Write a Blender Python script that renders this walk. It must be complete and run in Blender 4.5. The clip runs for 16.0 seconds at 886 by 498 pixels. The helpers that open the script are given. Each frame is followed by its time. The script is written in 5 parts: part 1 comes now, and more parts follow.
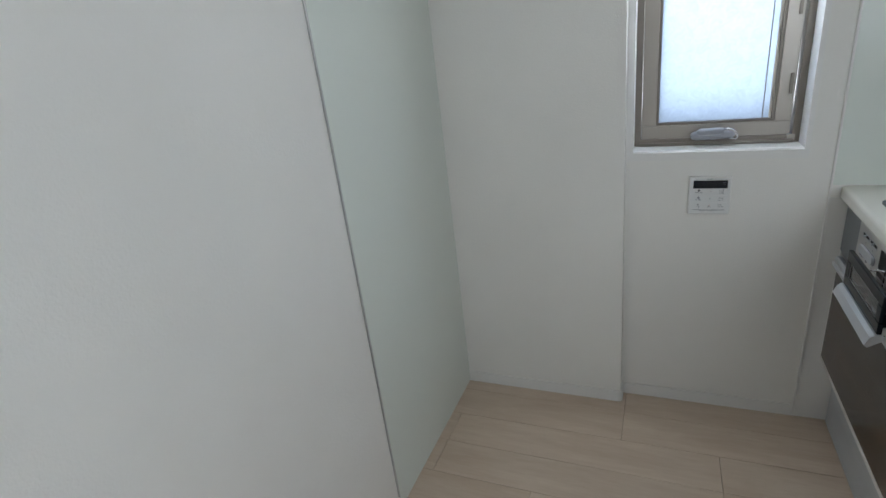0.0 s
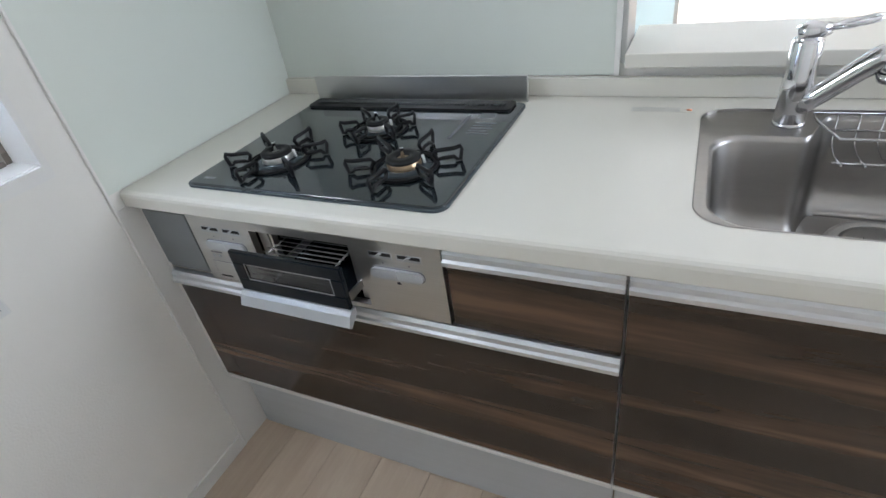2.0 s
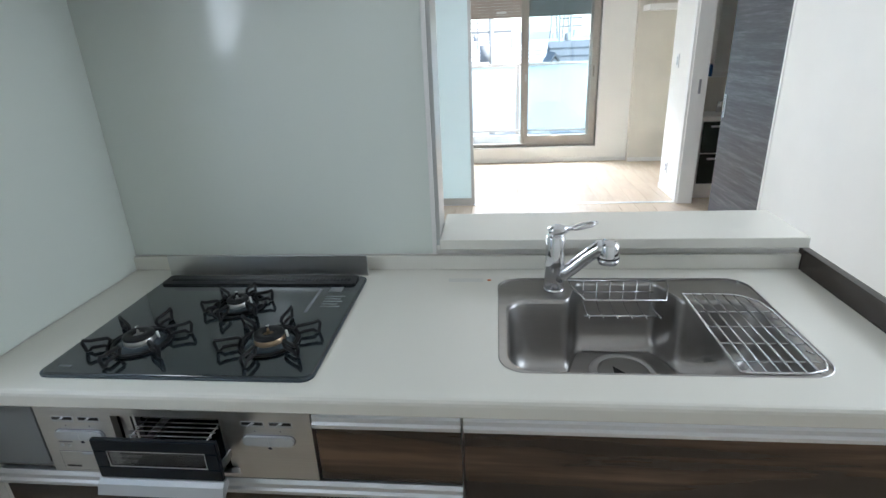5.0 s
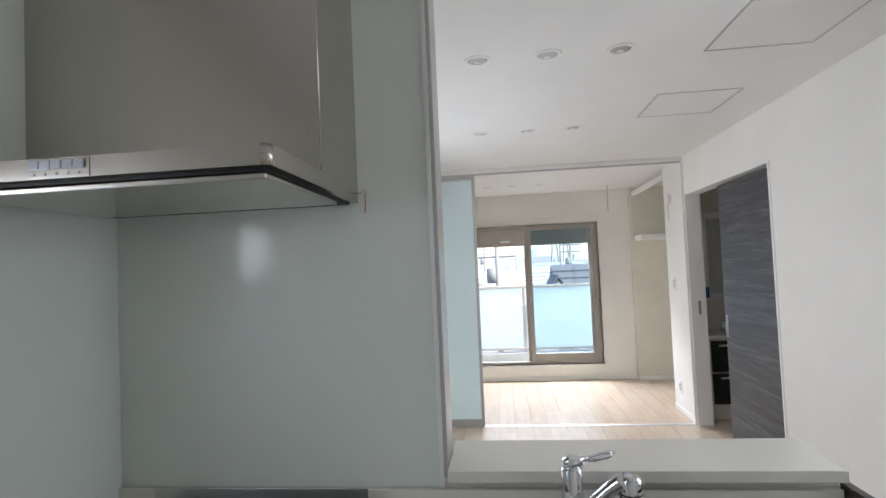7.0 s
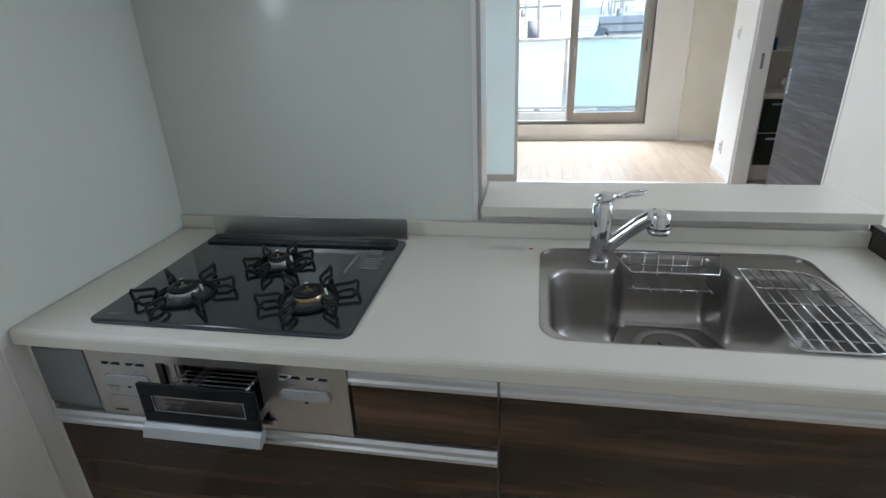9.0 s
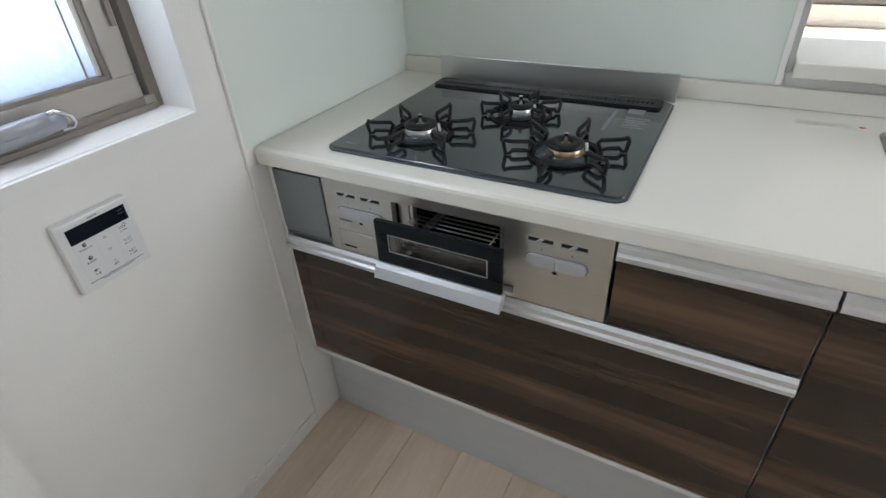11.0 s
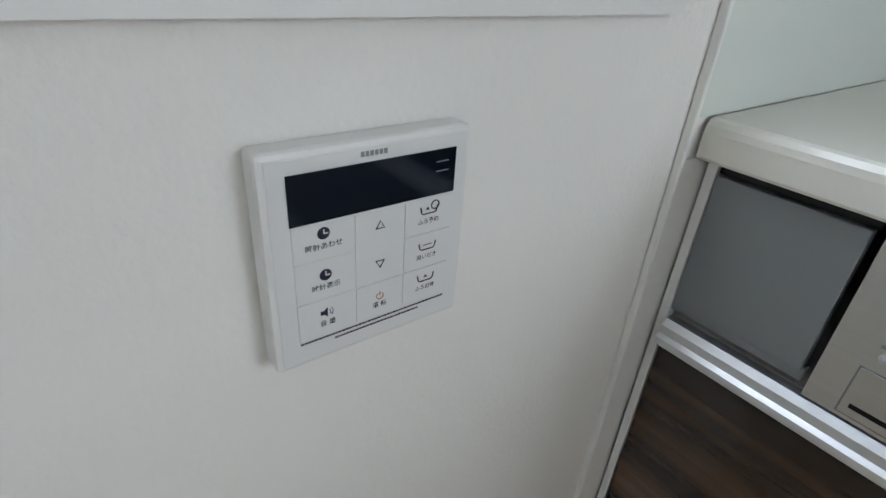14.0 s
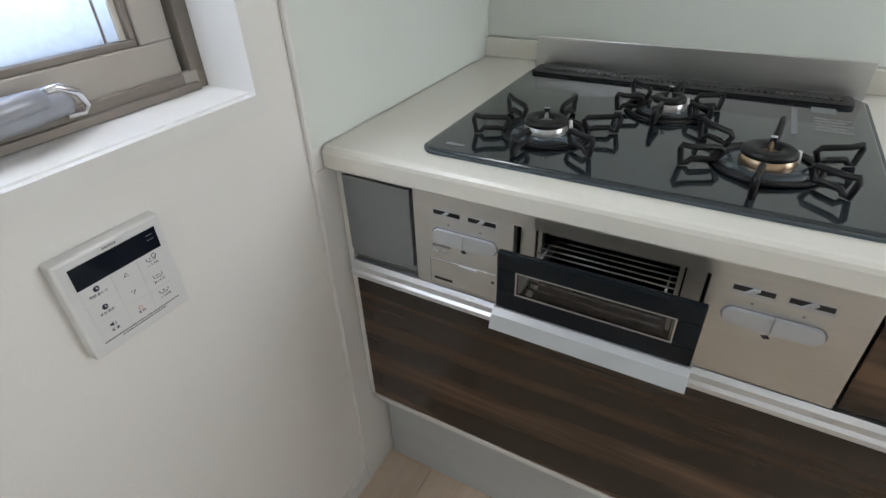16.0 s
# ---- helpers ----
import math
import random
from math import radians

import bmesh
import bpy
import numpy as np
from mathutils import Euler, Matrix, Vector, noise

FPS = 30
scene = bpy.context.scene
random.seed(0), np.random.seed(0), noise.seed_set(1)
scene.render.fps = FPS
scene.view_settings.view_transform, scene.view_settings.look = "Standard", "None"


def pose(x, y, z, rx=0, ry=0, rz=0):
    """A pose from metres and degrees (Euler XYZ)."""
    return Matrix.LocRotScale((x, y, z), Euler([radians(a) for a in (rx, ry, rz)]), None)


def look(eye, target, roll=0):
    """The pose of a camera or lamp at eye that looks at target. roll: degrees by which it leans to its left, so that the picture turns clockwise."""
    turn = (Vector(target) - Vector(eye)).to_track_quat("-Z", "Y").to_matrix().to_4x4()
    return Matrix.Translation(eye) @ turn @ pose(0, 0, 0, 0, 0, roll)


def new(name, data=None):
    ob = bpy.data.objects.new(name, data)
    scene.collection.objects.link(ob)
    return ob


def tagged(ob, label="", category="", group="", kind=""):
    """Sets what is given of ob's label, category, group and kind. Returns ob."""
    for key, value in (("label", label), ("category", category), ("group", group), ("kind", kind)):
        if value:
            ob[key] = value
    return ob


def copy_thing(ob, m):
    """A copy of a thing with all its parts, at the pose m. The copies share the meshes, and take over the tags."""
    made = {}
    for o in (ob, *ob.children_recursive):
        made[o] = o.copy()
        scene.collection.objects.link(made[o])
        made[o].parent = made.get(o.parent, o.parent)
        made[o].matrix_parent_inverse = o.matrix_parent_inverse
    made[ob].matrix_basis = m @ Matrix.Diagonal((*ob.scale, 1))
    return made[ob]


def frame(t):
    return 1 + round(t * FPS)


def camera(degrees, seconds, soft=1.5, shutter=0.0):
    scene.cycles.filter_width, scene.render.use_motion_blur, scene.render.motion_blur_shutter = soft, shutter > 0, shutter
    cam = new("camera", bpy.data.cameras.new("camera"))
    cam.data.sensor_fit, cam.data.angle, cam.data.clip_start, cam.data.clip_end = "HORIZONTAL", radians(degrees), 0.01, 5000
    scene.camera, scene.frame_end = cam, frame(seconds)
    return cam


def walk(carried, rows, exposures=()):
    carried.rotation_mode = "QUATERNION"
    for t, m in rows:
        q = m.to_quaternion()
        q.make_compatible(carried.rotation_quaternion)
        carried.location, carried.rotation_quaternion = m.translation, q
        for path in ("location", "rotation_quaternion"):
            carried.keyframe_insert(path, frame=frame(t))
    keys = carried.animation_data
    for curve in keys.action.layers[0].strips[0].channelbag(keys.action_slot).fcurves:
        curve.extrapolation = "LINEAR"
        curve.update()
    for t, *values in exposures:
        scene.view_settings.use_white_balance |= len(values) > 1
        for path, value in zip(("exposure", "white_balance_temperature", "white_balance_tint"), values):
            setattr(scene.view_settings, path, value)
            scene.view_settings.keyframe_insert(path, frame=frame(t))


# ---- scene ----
cam = camera(80.4, 16.0)
PATH = [
    (0, (-1.115, -1.81, 1.387), (-1.875, -0.118, 0.639), -7.0),
    (0.5, (-1.25, -1.595, 1.351), (-1.349, 0.221, 0.521), -6.6),
    (1, (-1.236, -1.364, 1.308), (-0.685, 0.324, 0.387), -7.8),
    (1.2, (-1.215, -1.283, 1.299), (-0.437, 0.294, 0.347), -8.8),
    (1.5, (-1.202, -1.209, 1.291), (-0.11, 0.129, 0.283), -9.5),
    (2, (-1.232, -1.096, 1.285), (0.222, -0.301, 0.165), -9.2),
    (2.5, (-1.313, -1.046, 1.306), (0.272, -0.727, 0.129), -8.0),
    (3, (-1.383, -1.073, 1.375), (0.238, -0.904, 0.216), -6.4),
    (5.5, (-1.413, -1.116, 1.462), (0.52, -0.886, 1.002), -1.8),
    (6, (-1.417, -1.121, 1.473), (0.567, -0.899, 1.347), -1.9),
    (6.5, (-1.427, -1.121, 1.482), (0.56, -0.902, 1.544), -2.5),
    (7, (-1.427, -1.118, 1.479), (0.56, -0.902, 1.556), -2.5),
    (7.5, (-1.428, -1.116, 1.478), (0.559, -0.899, 1.522), -2.5),
    (8, (-1.418, -1.116, 1.465), (0.56, -0.898, 1.261), -2.2),
    (8.5, (-1.407, -1.11, 1.436), (0.488, -0.889, 0.837), -2.0),
    (11, (-1.329, -0.854, 1.261), (0.109, -0.019, 0.149), -3.4),
    (11.5, (-1.248, -0.557, 1.179), (0.026, 0.527, 0.083), -2.8),
    (12, (-1.197, -0.378, 1.091), (-0.035, 0.865, 0.04), 0.0),
    (12.5, (-1.129, -0.297, 1.002), (-0.079, 1.094, 0.021), 0.5),
    (13, (-1.096, -0.245, 0.967), (-0.045, 1.139, -0.023), 3.0),
    (13.5, (-1.087, -0.252, 0.953), (-0.068, 1.209, 0.043), 1.4),
    (14, (-1.098, -0.233, 0.964), (-0.012, 1.125, -0.023), 4.4),
    (14.5, (-1.108, -0.241, 0.967), (0.003, 1.108, -0.005), 3.4),
    (15, (-1.134, -0.304, 1.015), (0.034, 1.005, 0.054), 0.6),
    (15.5, (-1.194, -0.405, 1.089), (0.168, 0.663, 0.086), 0.1),
    (16, (-1.199, -0.554, 1.166), (0.237, 0.285, 0.054), -2.2),
]
EXPOSURES = ((0, 1.18, 6100, 9), (0.5, 1.3, 6150, 11), (1.0, 1.55, 6250, 11), (1.5, 1.6, 6200, 14), (2, 1.85, 6050, 12), (2.5, 2.15, 5850, 9), (3, 1.95, 5750, 6), (5.5, 1.3, 6050, 9), (6, 1.15, 6250, 13), (7, 0.9, 6250, 13), (8, 0.85, 6000, 11), (8.5, 0.9, 6000, 9), (11, 1.75, 6250, 12), (12, 1.85, 6000, 12), (12.5, 1.85, 6300, 15), (13, 1.8, 6350, 16), (13.5, 1.68, 6350, 14), (14, 1.7, 6050, 10), (14.5, 1.6, 6100, 11), (15, 1.5, 5950, 8), (15.5, 1.55, 6050, 9), (16, 1.8, 6450, 12))
walk(cam, [(t, look(eye, target, roll)) for t, eye, target, roll in PATH], EXPOSURES)

# ---- light ----
SUN_EL, SUN_AZ = 50.0, -112.0
world = bpy.data.worlds.new("world")
scene.world = world
world.use_nodes = True
_sky = world.node_tree.nodes.new("ShaderNodeTexSky")
_sky.sky_type = "NISHITA"
_sky.sun_disc = False
_sky.dust_density, _sky.ozone_density = 0.3, 2.0
_sky.sun_elevation = radians(SUN_EL)
_sky.sun_rotation = radians(90 - SUN_AZ)
_bg = world.node_tree.nodes["Background"]
_bg.inputs[1].default_value = 0.15
world.node_tree.links.new(_sky.outputs[0], _bg.inputs[0])

_sun = bpy.data.lights.new("sun", "SUN")
_sun.energy, _sun.angle, _sun.color = 5.0, radians(0.5), (1, 0.95, 0.88)
new("sun", _sun).matrix_world = look((math.cos(radians(SUN_AZ)) * 5, math.sin(radians(SUN_AZ)) * 5, math.tan(radians(SUN_EL)) * 5), (0, 0, 0))


def area_lamp(name, eye, target, w, h, power, colour):
    lamp = bpy.data.lights.new(name, "AREA")
    lamp.shape, lamp.size, lamp.size_y, lamp.energy, lamp.color = "RECTANGLE", w, h, power, colour
    ob = new(name, lamp)
    ob.matrix_world = look(eye, target)
    return ob


area_lamp("balcony_sky_light", (6.5, -1.42, 2.27), (4.2, -1.42, 0.9), 2.6, 0.24, 98, (0.93, 0.97, 1.0))
# fill lamp added out of view to brighten the living room
area_lamp("unseen_living_fill", (1.85, -0.02, 1.40), (1.7, -2.7, 1.0), 1.55, 0.9, 13.0, (0.90, 0.955, 1.0))
# added fill for the kitchen, from a stretch of south wall never in view
area_lamp("unseen_side_fill", (-0.25, -2.775, 1.50), (-1.3, 0, 1.3), 1.05, 1.0, 6.4, (0.90, 0.955, 1.0))
area_lamp("kitchen_window_light", (-0.97, 0.125, 1.38), (-1.0, -2, 0.9), 0.40, 0.66, 4.3, (0.90, 0.95, 1.0))


# ---- materials ----
def material(name, colour=(0.8, 0.8, 0.8), rough=0.5, metal=0.0, bump=0.0, scale=200.0, vary=0.04, coat=0.0, big=3.0, spec=0.5, rvar=0.12):
    """A plain surface with fine relief and two scales of variation."""
    m = bpy.data.materials.new(name)
    m.use_nodes = True
    nt = m.node_tree
    b = nt.nodes["Principled BSDF"]
    b.inputs["Roughness"].default_value = rough
    b.inputs["Metallic"].default_value = metal
    b.inputs["Coat Weight"].default_value = coat
    b.inputs["Specular IOR Level"].default_value = spec
    tc = nt.nodes.new("ShaderNodeNewGeometry")
    n1 = nt.nodes.new("ShaderNodeTexNoise")
    n1.inputs["Scale"].default_value = big
    n1.inputs["Detail"].default_value = 4
    n2 = nt.nodes.new("ShaderNodeTexNoise")
    n2.inputs["Scale"].default_value = scale
    n2.inputs["Detail"].default_value = 3
    for n in (n1, n2):
        nt.links.new(tc.outputs["Position"], n.inputs["Vector"])
    ramp = nt.nodes.new("ShaderNodeValToRGB")
    ramp.color_ramp.elements[0].position, ramp.color_ramp.elements[1].position = 0.3, 0.7
    ramp.color_ramp.elements[0].color = (*[c * (1 - vary) for c in colour], 1)
    ramp.color_ramp.elements[1].color = (*[min(1, c * (1 + vary)) for c in colour], 1)
    nt.links.new(n1.outputs[0], ramp.inputs[0])
    nt.links.new(ramp.outputs[0], b.inputs["Base Color"])
    if bump:
        bp = nt.nodes.new("ShaderNodeBump")
        bp.inputs["Strength"].default_value = bump
        bp.inputs["Distance"].default_value = 0.002
        nt.links.new(n2.outputs[0], bp.inputs["Height"])
        nt.links.new(bp.outputs[0], b.inputs["Normal"])
    mr = nt.nodes.new("ShaderNodeMapRange")
    mr.inputs["To Min"].default_value, mr.inputs["To Max"].default_value = max(0.02, rough * (1 - rvar)), min(1, rough * (1 + rvar))
    nt.links.new(n1.outputs[0], mr.inputs["Value"])
    nt.links.new(mr.outputs[0], b.inputs["Roughness"])
    return m


def grained(name, colours, stretch, rough=0.4, coat=0.0, per_piece=0.0, bump=0.08, fine=1.0, warp=0.0):
    """Wood or brushed metal: noise drawn out along one axis."""
    m = bpy.data.materials.new(name)
    m.use_nodes = True
    nt = m.node_tree
    b = nt.nodes["Principled BSDF"]
    b.inputs["Roughness"].default_value = rough
    b.inputs["Coat Weight"].default_value = coat
    b.inputs["Coat Roughness"].default_value = 0.12
    geo = nt.nodes.new("ShaderNodeNewGeometry")
    info = nt.nodes.new("ShaderNodeObjectInfo")
    mul = nt.nodes.new("ShaderNodeVectorMath")
    mul.operation = "MULTIPLY"
    mul.inputs[1].default_value = stretch
    nt.links.new(geo.outputs["Position"], mul.inputs[0])
    off = nt.nodes.new("ShaderNodeMath")
    off.operation = "MULTIPLY"
    off.inputs[1].default_value = 37.0 if per_piece else 0.0
    nt.links.new(info.outputs["Random"], off.inputs[0])
    add = nt.nodes.new("ShaderNodeVectorMath")
    nt.links.new(mul.outputs[0], add.inputs[0])
    nt.links.new(off.outputs[0], add.inputs[1])
    n1 = nt.nodes.new("ShaderNodeTexNoise")
    n1.inputs["Scale"].default_value, n1.inputs["Detail"].default_value, n1.inputs["Distortion"].default_value = 1.0, 6, warp
    n1.inputs["Roughness"].default_value = 0.62
    n2 = nt.nodes.new("ShaderNodeTexNoise")
    n2.inputs["Scale"].default_value, n2.inputs["Detail"].default_value = 7.0 * fine, 4
    for n in (n1, n2):
        nt.links.new(add.outputs[0], n.inputs["Vector"])
    mix = nt.nodes.new("ShaderNodeMath")
    mix.operation = "MULTIPLY_ADD"
    mix.inputs[1].default_value = 0.25
    nt.links.new(n2.outputs[0], mix.inputs[0])
    sc = nt.nodes.new("ShaderNodeMath")
    sc.operation = "MULTIPLY_ADD"
    sc.inputs[1].default_value, sc.inputs[2].default_value = 0.78, -0.01
    nt.links.new(n1.outputs[0], sc.inputs[0])
    nt.links.new(sc.outputs[0], mix.inputs[2])
    ramp = nt.nodes.new("ShaderNodeValToRGB")
    els = ramp.color_ramp.elements
    els[0].position, els[1].position = 0.34, 0.68
    els[0].color, els[1].color = (*colours[0], 1), (*colours[-1], 1)
    for k, c in enumerate(colours[1:-1]):
        e = els.new(0.34 + 0.34 * (k + 1) / (len(colours) - 1))
        e.color = (*c, 1)
    nt.links.new(mix.outputs[0], ramp.inputs[0])
    hsv = nt.nodes.new("ShaderNodeHueSaturation")
    val = nt.nodes.new("ShaderNodeMapRange")
    val.inputs["To Min"].default_value, val.inputs["To Max"].default_value = 1 - per_piece, 1 + per_piece
    nt.links.new(info.outputs["Random"], val.inputs["Value"])
    nt.links.new(val.outputs[0], hsv.inputs["Value"])
    nt.links.new(ramp.outputs[0], hsv.inputs["Color"])
    nt.links.new(hsv.outputs[0], b.inputs["Base Color"])
    bp = nt.nodes.new("ShaderNodeBump")
    bp.inputs["Strength"].default_value, bp.inputs["Distance"].default_value = bump, 0.001
    nt.links.new(n2.outputs[0], bp.inputs["Height"])
    nt.links.new(bp.outputs[0], b.inputs["Normal"])
    return m


def metal_brushed(name, colour, rough, stretch, bump=0.03):
    m = grained(name, [[c * 0.93 for c in colour], colour], stretch, rough, bump=bump)
    m.node_tree.nodes["Principled BSDF"].inputs["Metallic"].default_value = 1.0
    return m


def glass(name, colour, rough=0.0, bump=0.0, scale=60.0, trans=1.0):
    m = bpy.data.materials.new(name)
    m.use_nodes = True
    nt = m.node_tree
    b = nt.nodes["Principled BSDF"]
    b.inputs["Base Color"].default_value = (*colour, 1)
    b.inputs["Transmission Weight"].default_value = trans
    b.inputs["Roughness"].default_value = rough
    b.inputs["IOR"].default_value = 1.45
    if bump:
        n = nt.nodes.new("ShaderNodeTexNoise")
        g = nt.nodes.new("ShaderNodeNewGeometry")
        bp = nt.nodes.new("ShaderNodeBump")
        n.inputs["Scale"].default_value = scale
        bp.inputs["Strength"].default_value, bp.inputs["Distance"].default_value = bump, 0.004
        nt.links.new(g.outputs["Position"], n.inputs["Vector"])
        nt.links.new(n.outputs[0], bp.inputs["Height"])
        nt.links.new(bp.outputs[0], b.inputs["Normal"])
    return m


def milky(name, colour, share=0.75, rough=0.35, scale=2.0, low=0.95):
    """Milk glass: it scatters the light that falls on its far side."""
    m = bpy.data.materials.new(name)
    m.use_nodes = True
    nt = m.node_tree
    out = nt.nodes["Material Output"]
    b = nt.nodes["Principled BSDF"]
    b.inputs["Base Color"].default_value = (*colour, 1)
    b.inputs["Roughness"].default_value = rough
    t = nt.nodes.new("ShaderNodeBsdfTranslucent")
    n = nt.nodes.new("ShaderNodeTexNoise")
    n.inputs["Scale"].default_value, n.inputs["Distortion"].default_value = scale, 1.2
    g = nt.nodes.new("ShaderNodeNewGeometry")
    r = nt.nodes.new("ShaderNodeValToRGB")
    r.color_ramp.elements[0].color = (*[c * low for c in colour], 1)
    r.color_ramp.elements[1].color = (*colour, 1)
    nt.links.new(g.outputs["Position"], n.inputs["Vector"])
    nt.links.new(n.outputs[0], r.inputs[0])
    nt.links.new(r.outputs[0], t.inputs["Color"])
    mix = nt.nodes.new("ShaderNodeMixShader")
    mix.inputs[0].default_value = share
    nt.links.new(b.outputs[0], mix.inputs[1])
    nt.links.new(t.outputs[0], mix.inputs[2])
    nt.links.new(mix.outputs[0], out.inputs["Surface"])
    return m


WALLPAPER = material("wallpaper", (0.86, 0.84, 0.80), 0.80, bump=0.4, scale=190, vary=0.02, spec=0.2)
CEILING = material("ceiling_paper", (0.82, 0.81, 0.79), 0.9, bump=0.2, scale=300, vary=0.02, spec=0.2)
TRIM = material("trim_white", (0.84, 0.825, 0.80), 0.45, vary=0.02)
PANEL = material("kitchen_panel", (0.77, 0.81, 0.755), 0.12, vary=0.01, big=1.2, bump=0.01, scale=25, rvar=0.04, spec=0.26)
COUNTER = material("artificial_marble", (0.77, 0.745, 0.675), 0.23, vary=0.006, big=2, rvar=0.03)
FLOORBASE = material("floor_base", (0.25, 0.19, 0.14), 0.8)
OAK = grained("pale_oak", [(0.585, 0.455, 0.345), (0.635, 0.51, 0.395), (0.69, 0.57, 0.45)], (2.2, 16, 16), 0.27, per_piece=0.035, bump=0.03, warp=0.6)
WALNUT = grained("dark_walnut", [(0.010, 0.0065, 0.005), (0.024, 0.015, 0.010), (0.066, 0.037, 0.022), (0.132, 0.076, 0.044)], (20, 0.9, 14), 0.20, coat=0.25, bump=0.01, warp=0.5)
for _node in WALNUT.node_tree.nodes:
    if _node.type == "VALTORGB":
        for _el in _node.color_ramp.elements:
            _el.position = 0.5 + (_el.position - 0.5) * 0.66
    if _node.type == "MATH" and _node.operation == "MULTIPLY_ADD" and abs(_node.inputs[1].default_value - 0.25) < 0.001:
        _node.inputs[1].default_value = 0.12
        _node.inputs[0].default_value = 0.5
    if _node.type == "MATH" and _node.operation == "MULTIPLY_ADD" and abs(_node.inputs[1].default_value - 0.78) < 0.001:
        _node.inputs[2].default_value = 0.06
    if _node.type == "TEX_NOISE":
        _node.inputs["Roughness"].default_value = 0.5
DARKPANEL = grained("end_panel_wood", [(0.022, 0.016, 0.013), (0.045, 0.032, 0.025)], (2, 20, 20), 0.25, bump=0.03)
DOORWOOD = grained("dark_grey_wood", [(0.025, 0.024, 0.029), (0.052, 0.050, 0.058), (0.12, 0.116, 0.128)], (2.0, 30, 34), 0.5, bump=0.05, warp=0.3)
STEEL = metal_brushed("brushed_steel", (0.62, 0.615, 0.60), 0.34, (300, 3, 300))
SINKSTEEL = metal_brushed("sink_steel", (0.44, 0.425, 0.41), 0.31, (60, 8, 60), 0.02)
HOODSTEEL = metal_brushed("hood_steel", (0.56, 0.525, 0.48), 0.27, (200, 200, 3))
CHROME = material("chrome", (0.75, 0.75, 0.77), 0.07, 1.0, vary=0.01)
WIRE = material("wire_steel", (0.60, 0.60, 0.61), 0.26, 1.0, vary=0.02)
RACKSTEEL = material("rack_steel", (0.30, 0.30, 0.30), 0.35, 1.0, vary=0.02)
ALU = metal_brushed("aluminium", (0.76, 0.78, 0.81), 0.45, (60, 2, 200))
TOE = metal_brushed("toe_board_silver", (0.57, 0.585, 0.605), 0.45, (20, 2, 60))
TOE.node_tree.nodes["Principled BSDF"].inputs["Metallic"].default_value = 0.0
FILLER = material("filler_grey", (0.235, 0.25, 0.26), 0.4, 0.3)
HOBGLASS = material("hob_glass", (0.020, 0.026, 0.031), 0.08, vary=0.05, coat=0.6)
HOBEDGE = material("hob_edge", (0.08, 0.10, 0.12), 0.18, 0.5)
BLACK = material("black_enamel", (0.008, 0.008, 0.009), 0.42, vary=0.1, spec=0.3)
BLACKGLOSS = material("black_gloss", (0.006, 0.009, 0.013), 0.14, vary=0.1, spec=0.22)
BRASS = material("burner_ring", (0.45, 0.33, 0.22), 0.3, 1.0)
SILVERPLASTIC = material("silver_plastic", (0.52, 0.54, 0.56), 0.3, 0.3)
HANDLEGREY = material("handle_grey", (0.36, 0.37, 0.40), 0.35, 0.3)
WHITEPLASTIC = material("white_plastic", (0.80, 0.79, 0.77), 0.35, vary=0.01)
KEYWHITE = material("key_white", (0.76, 0.76, 0.75), 0.4, vary=0.01)
INK = material("ink", (0.015, 0.015, 0.04), 0.6)
PRINT = material("hob_print", (0.20, 0.21, 0.22), 0.5)
INKGREY = material("ink_grey", (0.25, 0.25, 0.27), 0.6)
INKRED = material("ink_orange", (0.55, 0.16, 0.05), 0.6)
LCD = material("display_black", (0.006, 0.010, 0.018), 0.08)
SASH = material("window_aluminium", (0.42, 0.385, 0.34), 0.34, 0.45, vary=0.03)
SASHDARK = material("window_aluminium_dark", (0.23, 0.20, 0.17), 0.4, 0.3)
SHUTTER = material("shutter_slats", (0.42, 0.34, 0.29), 0.5, 0.2)
PARTFRAME = material("partition_frame", (0.50, 0.50, 0.49), 0.35, 0.5)
FROSTED = milky("frosted_pane", (0.40, 0.435, 0.48), 0.85, scale=45, low=0.72)
MILKDOOR = milky("milk_glass_door", (0.80, 0.90, 0.91), 0.35, 0.2)
MILKRAIL = milky("milk_glass_rail", (0.85, 0.93, 0.96), 0.6)
SMOKE = glass("smoked_glass", (0.36, 0.37, 0.37))
CLEAR = glass("clear_glass", (0.97, 0.99, 0.99))
TINTED = glass("tinted_glass", (0.86, 0.93, 0.96))
MIRROR = material("mirror", (0.85, 0.87, 0.86), 0.02, 1.0, vary=0.0)
VANITY = material("vanity_dark", (0.018, 0.026, 0.022), 0.15)
BLUEPLASTIC = material("blue_plastic", (0.02, 0.12, 0.35), 0.3)
# black for rubber parts, and for the painted shade under the hood canopy
RUBBERSHADE = material("rubber_and_shade_black", (0.01, 0.01, 0.01), 0.6)
CONCRETE = material("balcony_concrete", (0.42, 0.41, 0.39), 0.8, bump=0.4, scale=80, vary=0.1)
GROUND = material("ground", (0.24, 0.235, 0.225), 0.9, bump=0.5, scale=2, vary=0.25, big=0.15)
FACADES = [material("facade", c, 0.8, bump=0.2, scale=20, vary=0.05) for c in ((0.80, 0.78, 0.75), (0.66, 0.67, 0.68), (0.84, 0.84, 0.83), (0.74, 0.69, 0.62))]
ROOFS = [material("roof_slate", c, 0.7, bump=0.5, scale=8, vary=0.12, big=1.5) for c in ((0.55, 0.57, 0.60), (0.62, 0.61, 0.60), (0.60, 0.56, 0.53), (0.45, 0.50, 0.60))]
ROOFDARK = material("roof_ribbed", (0.17, 0.18, 0.19), 0.7, bump=0.5, scale=8, vary=0.12, big=1.5)
